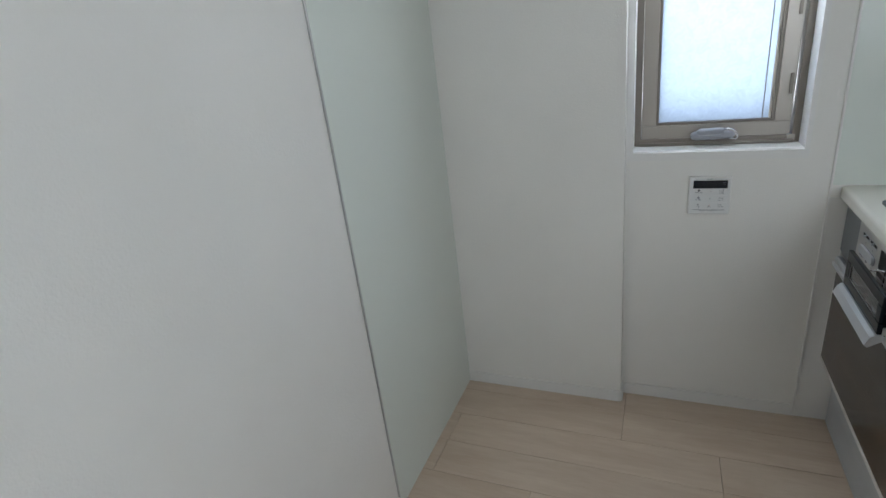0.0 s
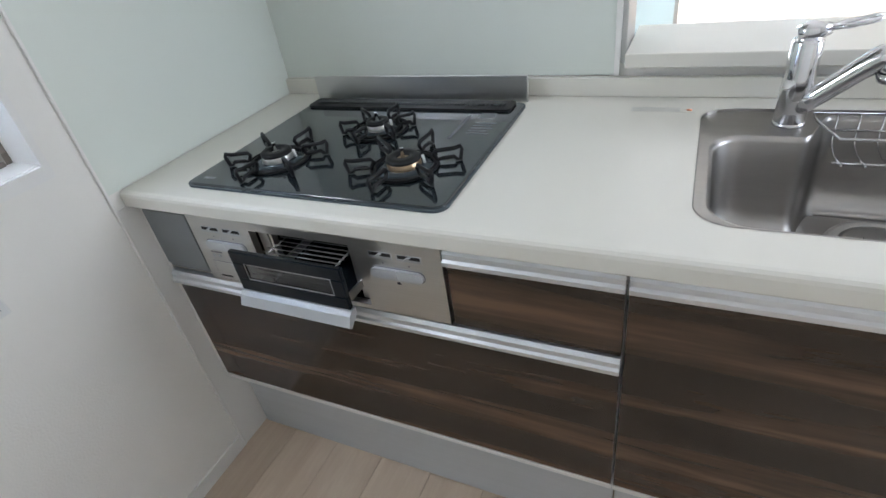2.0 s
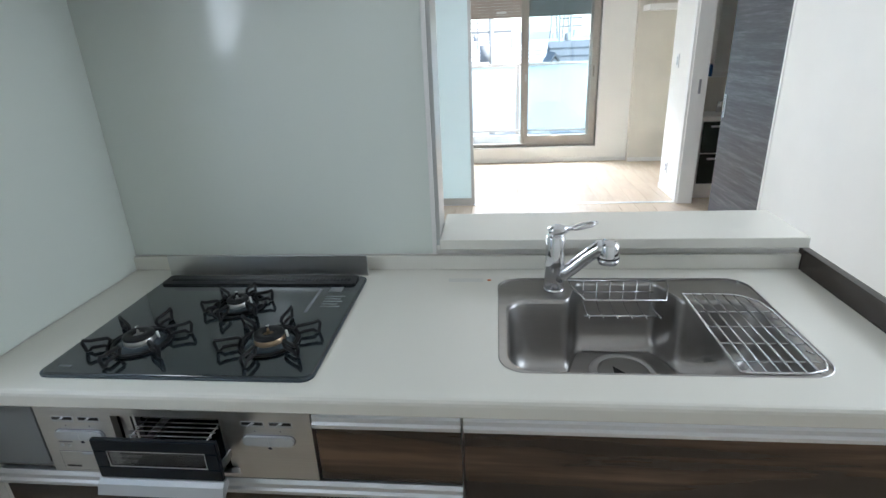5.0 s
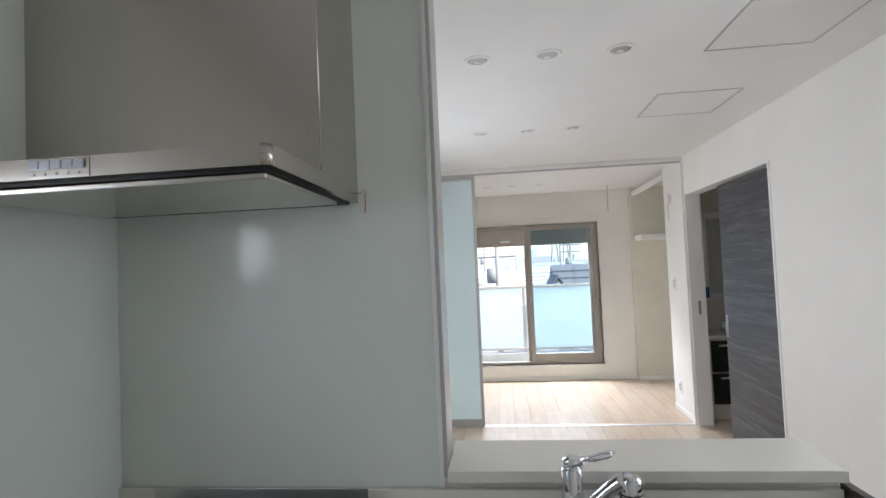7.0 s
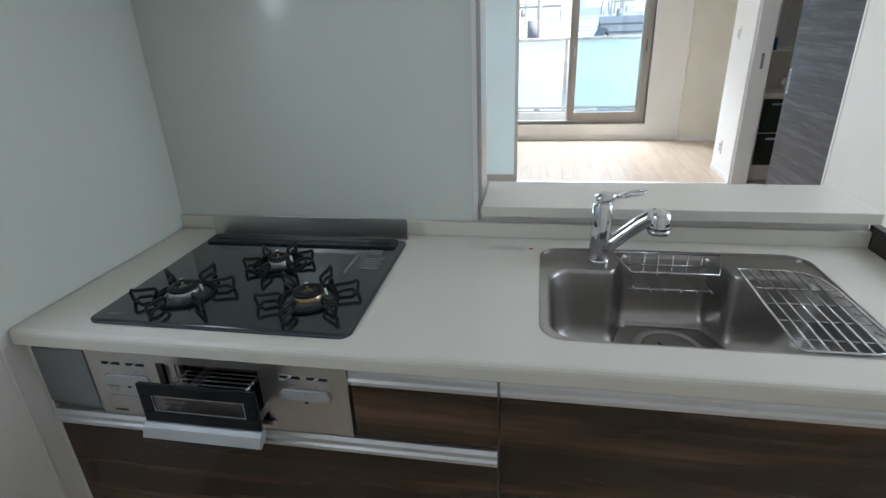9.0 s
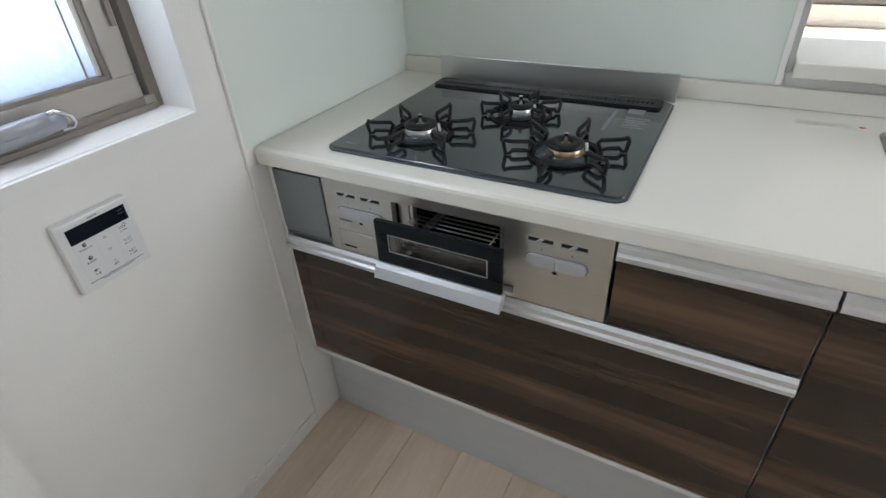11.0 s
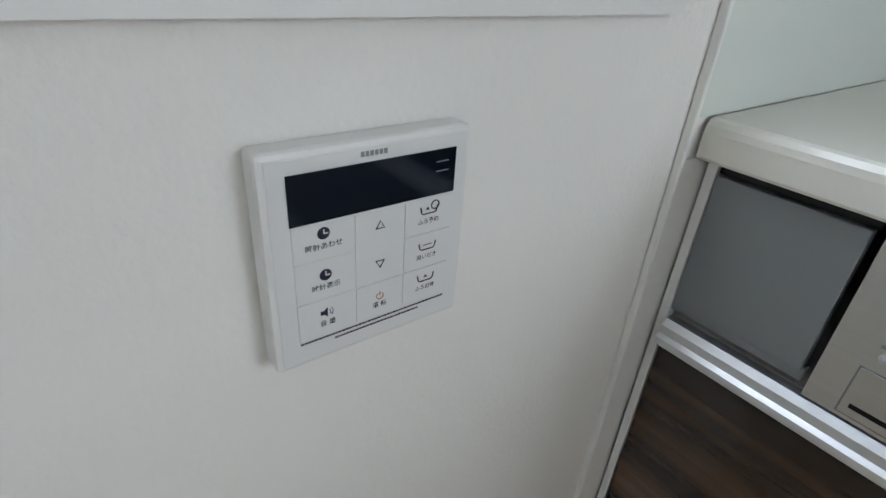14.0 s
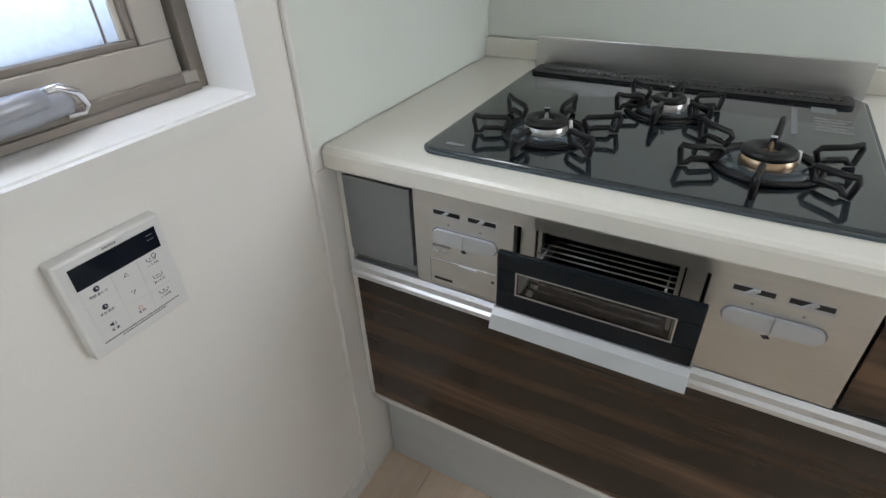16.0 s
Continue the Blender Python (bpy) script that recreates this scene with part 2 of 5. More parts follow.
FARGLASS = material("far_window_glass", (0.40, 0.45, 0.52), 0.3)
POLE = material("pole_concrete", (0.30, 0.30, 0.29), 0.8)
CREAM = material("closet_paper", (0.74, 0.70, 0.62), 0.85, bump=0.2, scale=300, spec=0.2)


# ---- shapes ----
def box(x0, x1, y0, y1, z0, z1, bevel=0.0, bm=None):
    bm = bm or bmesh.new()
    (x0, x1), (y0, y1), (z0, z1) = sorted((x0, x1)), sorted((y0, y1)), sorted((z0, z1))
    vs = [bm.verts.new((x, y, z)) for z in (z0, z1) for y in (y0, y1) for x in (x0, x1)]
    fs = [bm.faces.new([vs[i] for i in f]) for f in ((0, 2, 3, 1), (4, 5, 7, 6), (0, 1, 5, 4), (2, 6, 7, 3), (0, 4, 6, 2), (1, 3, 7, 5))]
    if bevel:
        edges = list({e for f in fs for e in f.edges})
        bmesh.ops.bevel(bm, geom=edges, offset=bevel, segments=2, affect="EDGES", profile=0.5)
    return bm


def prism(points, a, b, axis="y", bm=None):
    """A polygon drawn out from a to b. Axis y: points are (x, z); x: (y, z); z: (x, y)."""
    bm = bm or bmesh.new()
    place = {"y": lambda p, v: (p[0], v, p[1]), "x": lambda p, v: (v, p[0], p[1]), "z": lambda p, v: (p[0], p[1], v)}[axis]
    lo, hi = [[bm.verts.new(place(p, v)) for p in points] for v in (a, b)]
    bm.faces.new(lo)
    bm.faces.new(hi[::-1])
    for i in range(len(points)):
        j = (i + 1) % len(points)
        bm.faces.new((lo[i], hi[i], hi[j], lo[j]))
    bmesh.ops.recalc_face_normals(bm, faces=bm.faces)
    return bm


def lathe(profile, at, seg=32, bm=None, axis="z"):
    """Profile rows (radius, height) turned about an axis through at."""
    bm = bm or bmesh.new()
    rings = []
    for r, h in profile:
        ring = []
        for k in range(seg):
            a = 2 * math.pi * k / seg
            u, v = r * math.cos(a), r * math.sin(a)
            off = {"z": (u, v, h), "x": (h, u, v), "y": (u, h, v)}[axis]
            ring.append(bm.verts.new((at[0] + off[0], at[1] + off[1], at[2] + off[2])))
        rings.append(ring)
    for a, b in zip(rings, rings[1:]):
        for k in range(seg):
            j = (k + 1) % seg
            f = bm.faces.new((a[k], a[j], b[j], b[k]))
            f.smooth = True
    for ring in (rings[0], rings[-1]):
        bm.faces.new(ring)
    bmesh.ops.recalc_face_normals(bm, faces=bm.faces)
    return bm


def tube(points, r, seg=8, closed=False, bm=None):
    """A round bar along a line of points."""
    bm = bm or bmesh.new()
    pts = [Vector(p) for p in points]
    n = len(pts)
    rings, side = [], None
    for i, p in enumerate(pts):
        before = pts[i - 1] if (i or closed) else p
        after = pts[(i + 1) % n] if (i < n - 1 or closed) else p
        along = (after - before).normalized()
        if side is None:
            side = along.orthogonal().normalized()
        side = (side - along * side.dot(along)).normalized()
        up = along.cross(side)
        rad = r[i] if isinstance(r, (list, tuple)) else r
        rings.append([bm.verts.new(p + (side * math.cos(2 * math.pi * k / seg) + up * math.sin(2 * math.pi * k / seg)) * rad) for k in range(seg)])
    pairs = list(zip(rings, rings[1:])) + ([(rings[-1], rings[0])] if closed else [])
    for a, b in pairs:
        for k in range(seg):
            j = (k + 1) % seg
            f = bm.faces.new((a[k], a[j], b[j], b[k]))
            f.smooth = True
    if not closed:
        bm.faces.new(rings[0])
        bm.faces.new(rings[-1])
    bmesh.ops.recalc_face_normals(bm, faces=bm.faces)
    return bm


def rounded(x0, x1, y0, y1, r, n=6):
    """Corner points of a rounded rectangle, anticlockwise."""
    out = []
    for cx, cy, a in ((x1 - r, y1 - r, 0), (x0 + r, y1 - r, 90), (x0 + r, y0 + r, 180), (x1 - r, y0 + r, 270)):
        for k in range(n + 1):
            t = radians(a + 90 * k / n)
            out.append((cx + r * math.cos(t), cy + r * math.sin(t)))
    return out


def world_of(ob):
    m = ob.matrix_basis.copy()
    return world_of(ob.parent) @ ob.matrix_parent_inverse @ m if ob.parent else m


def put_mesh(name, bm, mat, parent=None):
    lo = [min(v.co[i] for v in bm.verts) for i in range(3)]
    hi = [max(v.co[i] for v in bm.verts) for i in range(3)]
    base = Vector(((lo[0] + hi[0]) / 2, (lo[1] + hi[1]) / 2, lo[2]))
    for v in bm.verts:
        v.co -= base
    me = bpy.data.meshes.new(name)
    bm.to_mesh(me)
    bm.free()
    me.materials.append(mat)
    ob = new(name, me)
    ob.location = base
    if parent:
        ob.parent = parent
        ob.matrix_parent_inverse = world_of(parent).inverted()
    return ob


def part(name, bm, mat, parent, label=""):
    return tagged(put_mesh(name, bm, mat, parent), label)


def thing(name, bm, mat, label, category, group=""):
    return tagged(put_mesh(name, bm, mat), label, category, group)


def group_thing(name, at, label, category, group=""):
    ob = new(name)
    ob.location = at
    ob.empty_display_size = 0.1
    return tagged(ob, label, category, group)


def structure(name, bm, mat, label=""):
    return tagged(put_mesh(name, bm, mat), label, "", "", "structure")


def wall_y(name, y0, y1, x0, x1, z0, z1, holes, mat, label=""):
    """A wall along x with openings (xa, xb, za, zb)."""
    bm = bmesh.new()
    cuts = sorted({x0, x1, *[h[0] for h in holes], *[h[1] for h in holes]})
    for a, b in zip(cuts, cuts[1:]):
        spans, z = [], z0
        for h in sorted([h for h in holes if h[0] < b - 1e-6 and h[1] > a + 1e-6], key=lambda h: h[2]):
            if h[2] > z:
                spans.append((z, h[2]))
            z = h[3]
        if z < z1:
            spans.append((z, z1))
        for s in spans:
            box(a, b, y0, y1, *s, bm=bm)
    bmesh.ops.remove_doubles(bm, verts=bm.verts, dist=1e-5)
    return structure(name, bm, mat, label)


def wall_x(name, x0, x1, y0, y1, z0, z1, holes, mat, label=""):
    ob = wall_y(name, x0, x1, y0, y1, z0, z1, holes, mat, label)
    bm = bmesh.new()
    bm.from_mesh(ob.data)
    for v in bm.verts:
        w = v.co + ob.location
        v.co = (w.y, w.x, w.z)
    bmesh.ops.reverse_faces(bm, faces=bm.faces)
    bm.to_mesh(ob.data)
    bm.free()
    ob.location = (0, 0, 0)
    return ob


def frame_bm(x0, x1, z0, z1, w, y0, y1, bevel=0.0):
    """A rectangular frame in a plane of constant y."""
    bm = bmesh.new()
    for a in ((x0, x1, z0, z0 + w), (x0, x1, z1 - w, z1), (x0, x0 + w, z0 + w, z1 - w), (x1 - w, x1, z0 + w, z1 - w)):
        box(a[0], a[1], y0, y1, a[2], a[3], bevel, bm)
    return bm


def swap_xy(bm):
    for v in bm.verts:
        v.co = (v.co.y, v.co.x, v.co.z)
    bmesh.ops.reverse_faces(bm, faces=bm.faces)
    return bm


def words(text, at, size, mat, parent, name, face="-y", align="CENTER"):
    """Flat raised lettering on a face that looks to -y or -x."""
    cu = bpy.data.curves.new(name, "FONT")
    cu.body, cu.size, cu.align_x, cu.align_y, cu.extrude = text, size, align, "CENTER", 0.0
    cu.offset = size * 0.010
    tmp = bpy.data.objects.new(name, cu)
    scene.collection.objects.link(tmp)
    me = bpy.data.meshes.new_from_object(tmp)
    bpy.data.objects.remove(tmp)
    bpy.data.curves.remove(cu)
    me.materials.clear()
    me.materials.append(mat)
    m = pose(0, 0, 0, 90, 0, 0 if face == "-y" else -90)
    me.transform(m)
    ob = new(name, me)
    ob.location = at
    ob.parent = parent
    ob.matrix_parent_inverse = world_of(parent).inverted()
    return ob


# ---- structure ----
WEST, NORTH, SOUTH, EAST, PART = -1.850, 0.0, -2.79, 5.43, 3.52
CEIL = 2.4
structure("floor", box(WEST - 0.1, 5.6, -3.9, 0.15, -0.16, -0.012), FLOORBASE, "floor bed under the pale oak boards")
_bm = bmesh.new()
box(WEST - 0.1, 5.6, -3.9, 0.15, CEIL, CEIL + 0.12, bm=_bm)
structure("ceiling", _bm, CEILING, "white papered ceiling")
KW = (-1.209, -0.728, 0.962, 1.80)
wall_y("wall_north", 0.0, 0.15, WEST - 0.1, 5.6, 0, CEIL, [KW, (1.0, 2.7, 0.9, 2.0)], WALLPAPER, "white papered wall with a small window")
structure("wall_north_chase", box(WEST, -1.228, -0.060, 0.0, 0, CEIL), WALLPAPER, "white papered boxed-out pipe chase")
structure("wall_west", box(WEST - 0.1, WEST, -3.9, 0.0, 0, CEIL), WALLPAPER, "white papered wall behind the kitchen")
structure("wall_panel_west", box(WEST, WEST + 0.004, -0.749, -0.0605, 0.002, CEIL - 0.002), PANEL, "pale grey-green glossy wall panel")
structure("wall_panel_joint", box(WEST + 0.0005, WEST + 0.0055, -0.754, -0.7495, 0.001, CEIL - 0.001), PARTFRAME, "slim grey joint strip")
DOOR = (1.985, 3.485, 0.0, 2.062)
wall_y("wall_south", SOUTH - 0.12, SOUTH, WEST, 4.08, 0, CEIL, [DOOR, (-0.80, 0.30, 0.95, 2.05)], WALLPAPER, "white papered wall with a sliding door")
structure("wall_closet_end", box(3.98, 4.08, -3.9, SOUTH - 0.12, 0, CEIL), CREAM, "cream papered closet side wall")
structure("wall_closet_back", box(4.08, 5.6, -3.65, -3.55, 0, CEIL), CREAM, "cream papered closet back wall")
structure("wall_closet_east", box(EAST - 0.08, 5.6, -3.55, -2.755, 0, CEIL), CREAM, "cream papered closet side wall beside the window")
structure("wall_far_south", box(WEST, 3.98, -3.95, -3.85, 0, CEIL), WALLPAPER, "plain washroom wall")
structure("wall_wash_west", box(1.5, 1.6, -3.85, SOUTH - 0.12, 0, CEIL), WALLPAPER, "plain washroom side wall")
BW = (-2.365, -0.60, 0.195, 2.005)
wall_x("wall_east", EAST, EAST + 0.15, -2.755, 0.0, 0, CEIL, [BW], WALLPAPER, "cream papered wall round the balcony window")
structure("wall_hatch", box(0.0, 0.12, -0.94, 0.0, 0, CEIL), WALLPAPER, "white wall between kitchen and living room")
structure("wall_half", box(0.0, 0.12, -1.93, -0.9405, 0, 0.92), WALLPAPER, "half-height wall behind the sink")
structure("wall_panel_hob", box(-0.004, -0.0002, -0.928, -0.0045, 0.8945, CEIL - 0.002), PANEL, "glossy pale grey-green kitchen panel behind the hob")
structure("wall_panel_side", box(-0.647, -0.0045, -0.004, -0.0002, 0.8515, CEIL - 0.002), PANEL, "glossy pale grey-green kitchen panel beside the hob")
structure("trim_panel_edge", box(-0.654, -0.6475, -0.0090, -0.0002, 0.0015, CEIL - 0.002, 0.002), TRIM, "slim rounded white edge strip of the kitchen panel")
structure("trim_hatch", box(-0.008, 0.13, -0.9525, -0.9405, 0.9210, CEIL - 0.002, 0.002), PARTFRAME, "slim grey edge trim on the wall end")
structure("trim_hatch_white", box(-0.012, -0.0005, -0.9405, -0.9285, 0.8945, CEIL - 0.002, 0.001), TRIM, "white panel edge strip")

# serving ledge
structure("trim_ledge", box(-0.045, 0.200, -1.930, -0.9535, 0.9205, 0.951, 0.003), COUNTER, "off-white serving ledge on the half wall")

# kitchen window
_bm = bmesh.new()
for a in ((-1.2275, -0.718, 0.936, 0.9625), (-1.2275, -0.718, 1.801, 1.83), (-1.2275, KW[0] + 0.0035, 0.9625, 1.801), (KW[1] - 0.0035, -0.718, 0.9625, 1.801)):
    box(a[0], a[1], -0.010, -0.0002, a[2], a[3], bm=_bm)
structure("trim_window", _bm, TRIM, "white window casing")
for a in ((KW[0], KW[0] + 0.0034), (KW[1] - 0.0034, KW[1])):
    structure("trim_window_reveal", box(a[0], a[1], -0.0001, 0.078, 0.9655, 1.80), TRIM, "smooth white window reveal")
_bm = bmesh.new()
box(KW[0], KW[1], -0.0001, 0.078, KW[2] - 0.002, KW[2] + 0.003, bm=_bm)
structure("trim_window_sill", _bm, TRIM, "white window sill board")
win = tagged(new("window_1"), "brown-grey aluminium casement window with a frosted pane", kind="structure")
win.location = (-0.97, 0.09, 0.965)
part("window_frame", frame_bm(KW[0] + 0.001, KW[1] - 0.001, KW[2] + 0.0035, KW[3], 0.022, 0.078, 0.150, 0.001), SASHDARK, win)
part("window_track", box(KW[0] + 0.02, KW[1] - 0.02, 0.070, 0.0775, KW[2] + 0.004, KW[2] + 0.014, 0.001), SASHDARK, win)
sash = part("sash", frame_bm(-1.184, -0.757, 0.986, 1.777, 0.044, 0.088, 0.128, 0.002), SASH, win)
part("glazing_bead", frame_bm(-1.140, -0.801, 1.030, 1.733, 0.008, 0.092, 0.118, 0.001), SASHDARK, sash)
_p = part("pane", box(-1.135, -0.806, 0.104, 0.109, 1.036, 1.728), FROSTED, sash)
part("corner_block", box(-0.765, -0.742, 0.0775, 0.0875, 0.968, 0.990, 0.002), SASH, win)
part("pane_line", box(-0.834, -0.831, 0.1025, 0.1035, 1.036, 1.728), SASHDARK, sash)
part("pane_edge", box(-0.816, -0.808, 0.100, 0.1035, 1.036, 1.728), CREAM, sash)
part("lock_bar", box(-0.772, -0.764, 0.080, 0.0875, 1.11, 1.17, 0.001), SASHDARK, sash)
part("lock_bar", box(-0.772, -0.764, 0.080, 0.0875, 1.33, 1.42, 0.001), SASHDARK, sash)
# unseen window, made up to house the living room fill lamp
win3 = tagged(new("window_3"), "plain aluminium window, unseen, added around the living room fill lamp", kind="structure")
win3.location = (1.85, 0.1, 0.9)
part("window_frame", frame_bm(1.001, 2.699, 0.901, 1.999, 0.04, 0.07, 0.149, 0.001), SASH, win3)
part("pane", box(1.04, 2.66, 0.104, 0.109, 0.94, 1.96), FROSTED, win3)
# made-up window, out of view, that goes with the kitchen side fill
win4 = tagged(new("window_4"), "plain aluminium window, unseen, added behind the kitchen fill lamp", kind="structure")
win4.location = (-0.25, SOUTH - 0.06, 0.95)
part("window_frame", frame_bm(-0.799, 0.299, 0.951, 2.049, 0.04, SOUTH - 0.118, SOUTH - 0.06, 0.001), SASH, win4)
part("pane", box(-0.76, 0.26, SOUTH - 0.095, SOUTH - 0.09, 0.99, 2.01), FROSTED, win4)
# crank handle
hd = part("handle_base", tube([(-1.034, 0.070, 0.995), (-1.030, 0.068, 0.996), (-1.018, 0.066, 0.997), (-0.96, 0.066, 0.998), (-0.915, 0.068, 0.998), (-0.908, 0.070, 0.998)], [0.004, 0.011, 0.0145, 0.0145, 0.011, 0.004], 18), HANDLEGREY, win, "silver-grey window handle")
part("handle_lever", tube([(-1.016, 0.054, 1.009), (-1.013, 0.052, 1.010), (-1.006, 0.049, 1.011), (-0.962, 0.048, 1.013), (-0.944, 0.050, 1.013), (-0.940, 0.052, 1.012)], [0.003, 0.009, 0.0115, 0.0115, 0.010, 0.003], 18), HANDLEGREY, hd)
part("handle_hook", tube([(-0.945, 0.056, 1.018), (-0.926, 0.051, 1.020), (-0.909, 0.052, 1.010), (-0.900, 0.058, 0.994), (-0.902, 0.066, 0.984), (-0.922, 0.064, 0.986)], [0.0035, 0.004, 0.0038, 0.0035, 0.003, 0.003], 10), CHROME, hd)

# baseboards
for nm, a in (("baseboard", (-1.2205, -0.6545, -0.007, -0.0004, 0.001, 0.05)), ("baseboard", (WEST + 0.005, -1.228, -0.067, -0.0605, 0.001, 0.05)),
              ("baseboard", (-1.2279, -1.221, -0.0605, -0.0072, 0.001, 0.05)), ("baseboard", (WEST + 0.0005, WEST + 0.007, SOUTH + 0.008, -0.7545, 0.001, 0.05)),
              ("baseboard", (WEST + 0.008, DOOR[0] - 0.002, SOUTH + 0.0004, SOUTH + 0.007, 0.001, 0.05)), ("baseboard", (3.555, 4.079, SOUTH + 0.0004, SOUTH + 0.007, 0.001, 0.05)),
              ("baseboard", (EAST - 0.007, EAST - 0.0004, -2.754, -0.01, 0.001, 0.05)), ("baseboard", (EAST - 0.087, EAST - 0.0804, -3.54, -2.762, 0.001, 0.05)),
              ("baseboard", (4.09, 5.34, -3.5496, -3.543, 0.001, 0.05))):
    structure(nm, box(*a, 0.0015), TRIM, "low white baseboard")

# door surround
structure("trim_door", box(DOOR[0] + 0.0005, DOOR[0] + 0.020, SOUTH - 0.125, SOUTH + 0.006, 0.001, DOOR[3] - 0.0005, 0.001), TRIM, "slim white door lining")
structure("trim_door", box(DOOR[1] - 0.020, DOOR[1] - 0.0005, SOUTH - 0.125, SOUTH + 0.006, 0.001, DOOR[3] - 0.0005, 0.001), TRIM, "slim white door lining")
structure("trim_door", box(DOOR[0] + 0.0205, DOOR[1] - 0.0205, SOUTH - 0.124, SOUTH + 0.005, DOOR[3] - 0.012, DOOR[3] - 0.0005, 0.001), TRIM, "slim white door lining")
d = tagged(new("door_1"), "dark grey wood-grained sliding door, half open", kind="structure")
d.location = (2.3, SOUTH - 0.05, 0)
part("door_leaf", box(2.008, 2.860, SOUTH - 0.070, SOUTH - 0.035, 0.006, 2.036, 0.002), DOORWOOD, d)
_h = part("door_pull", box(2.815, 2.843, SOUTH - 0.036, SOUTH - 0.031, 0.865, 1.03, 0.001), ALU, d, "silver recessed pull")
part("pull_recess", box(2.821, 2.837, SOUTH - 0.0315, SOUTH - 0.0305, 0.872, 1.023), INKGREY, _h)
structure("trim_strike", box(DOOR[1] - 0.0235, DOOR[1] - 0.0205, SOUTH - 0.075, SOUTH - 0.055, 0.98, 1.10), INKGREY, "small dark latch plate")

# partition
for nm, a in (("trim_partition_track", (PART - 0.03, PART + 0.03, SOUTH + 0.002, -0.002, 2.345, 2.399)), ("trim_partition_jamb", (PART - 0.03, PART + 0.03, SOUTH + 0.0005, SOUTH + 0.022, 0.001, 2.3445)),):
    structure(nm, box(*a, 0.002), TRIM, "white partition frame")
structure("trim_partition_groove", box(PART - 0.033, PART - 0.0302, SOUTH + 0.022, -0.002, 2.345, 2.362), PARTFRAME, "grey track edge")
structure("trim_floor_track", box(PART - 0.02, PART + 0.02, SOUTH + 0.023, -0.002, 0.0005, 0.004), ALU, "silver floor track")


def glass_door(y0, y1, x, label):
    g = tagged(new("door_2"), label, kind="structure")
    g.location = (x, (y0 + y1) / 2, 0.005)
    bm = bmesh.new()
    for a in ((y0, y0 + 0.028, 0.006, 2.34), (y1 - 0.028, y1, 0.006, 2.34), (y0 + 0.028, y1 - 0.028, 0.006, 0.07), (y0 + 0.028, y1 - 0.028, 2.31, 2.34)):
        box(x - 0.014, x + 0.014, a[0], a[1], a[2], a[3], 0.001, bm)
    part("door_frame", bm, PARTFRAME, g)
    part("pane", box(x - 0.003, x + 0.003, y0 + 0.028, y1 - 0.028, 0.07, 2.31), MILKDOOR, g)


glass_door(-0.905, -0.01, PART - 0.005, "grey-framed milk glass sliding door, pushed aside")

# bedroom window
bw = tagged(new("window_2"), "large brown-grey aluminium balcony window, slid open, shutter slightly lowered", kind="structure")
bw.location = (EAST + 0.08, -1.42, 0.19)
part("window_frame", swap_xy(frame_bm(BW[0], BW[1], BW[2], BW[3], 0.035, EAST + 0.06, EAST + 0.15, 0.001)), SASH, bw)


def slide_sash(y0, y1, x, name, pane):
    bm = bmesh.new()
    for a in ((y0, y0 + 0.05, 0.23, 1.97), (y1 - 0.05, y1, 0.23, 1.97), (y0 + 0.05, y1 - 0.05, 0.23, 0.33), (y0 + 0.05, y1 - 0.05, 1.93, 1.97)):
        box(x - 0.013, x + 0.013, a[0], a[1], a[2], a[3], 0.001, bm)
    s = part(name, bm, SASH, bw)
    p = part("pane", box(x - 0.002, x + 0.002, y0 + 0.05, y1 - 0.05, 0.33, 1.93), pane, s)
    p.visible_shadow = False
    return s


slide_sash(-2.33, -1.47, EAST + 0.085, "sash", TINTED)
slide_sash(-2.30, -1.43, EAST + 0.115, "sash", TINTED)
part("latch", box(EAST + 0.066, EAST + 0.072, -1.50, -1.48, 1.0, 1.09, 0.002), SILVERPLASTIC, bw)
part("latch", box(EAST + 0.066, EAST + 0.072, -2.318, -2.301, 1.03, 1.16, 0.002), SASHDARK, bw)
_bm = bmesh.new()
for k in range(8):
    prism([(EAST + 0.150, 2.005 - k * 0.033), (EAST + 0.162, 2.001 - k * 0.033), (EAST + 0.162, 1.977 - k * 0.033), (EAST + 0.150, 1.973 - k * 0.033)], -1.46, -0.62, "y", _bm)
shut = part("shutter", _bm, SHUTTER, bw, "brown roller shutter, slightly lowered")
part("shutter_handle", box(EAST + 0.14, EAST + 0.151, -1.25, -1.13, 1.79, 1.815, 0.003), WHITEPLASTIC, shut)
_bm = bmesh.new()
for k in range(8):
    prism([(EAST + 0.150, 2.005 - k * 0.033), (EAST + 0.162, 2.001 - k * 0.033), (EAST + 0.162, 1.977 - k * 0.033), (EAST + 0.150, 1.973 - k * 0.033)], -2.35, -1.47, "y", _bm)
part("shutter", _bm, SASHDARK, bw, "dark roller shutter, slightly lowered")
structure("trim_window_casing", swap_xy(frame_bm(BW[0] - 0.022, BW[1] + 0.022, BW[2] - 0.022, BW[3] + 0.022, 0.022, EAST - 0.008, EAST + 0.058)), TRIM, "white window casing")
cr = thing("curtain_rail", box(EAST - 0.05, EAST - 0.028, -2.42, -0.35, 2.088, 2.102, 0.002), TRIM, "slim white curtain rail above the balcony window", "curtain rail")
for yy in (-2.3, -1.4, -0.5):
    part("bracket", box(EAST - 0.045, EAST, yy, yy + 0.015, 2.1, 2.115, 0.001), TRIM, cr)
structure("trim_closet_header", box(4.085, 5.342, SOUTH - 0.03, SOUTH + 0.004, 2.29, 2.345, 0.002), TRIM, "white closet header rail")
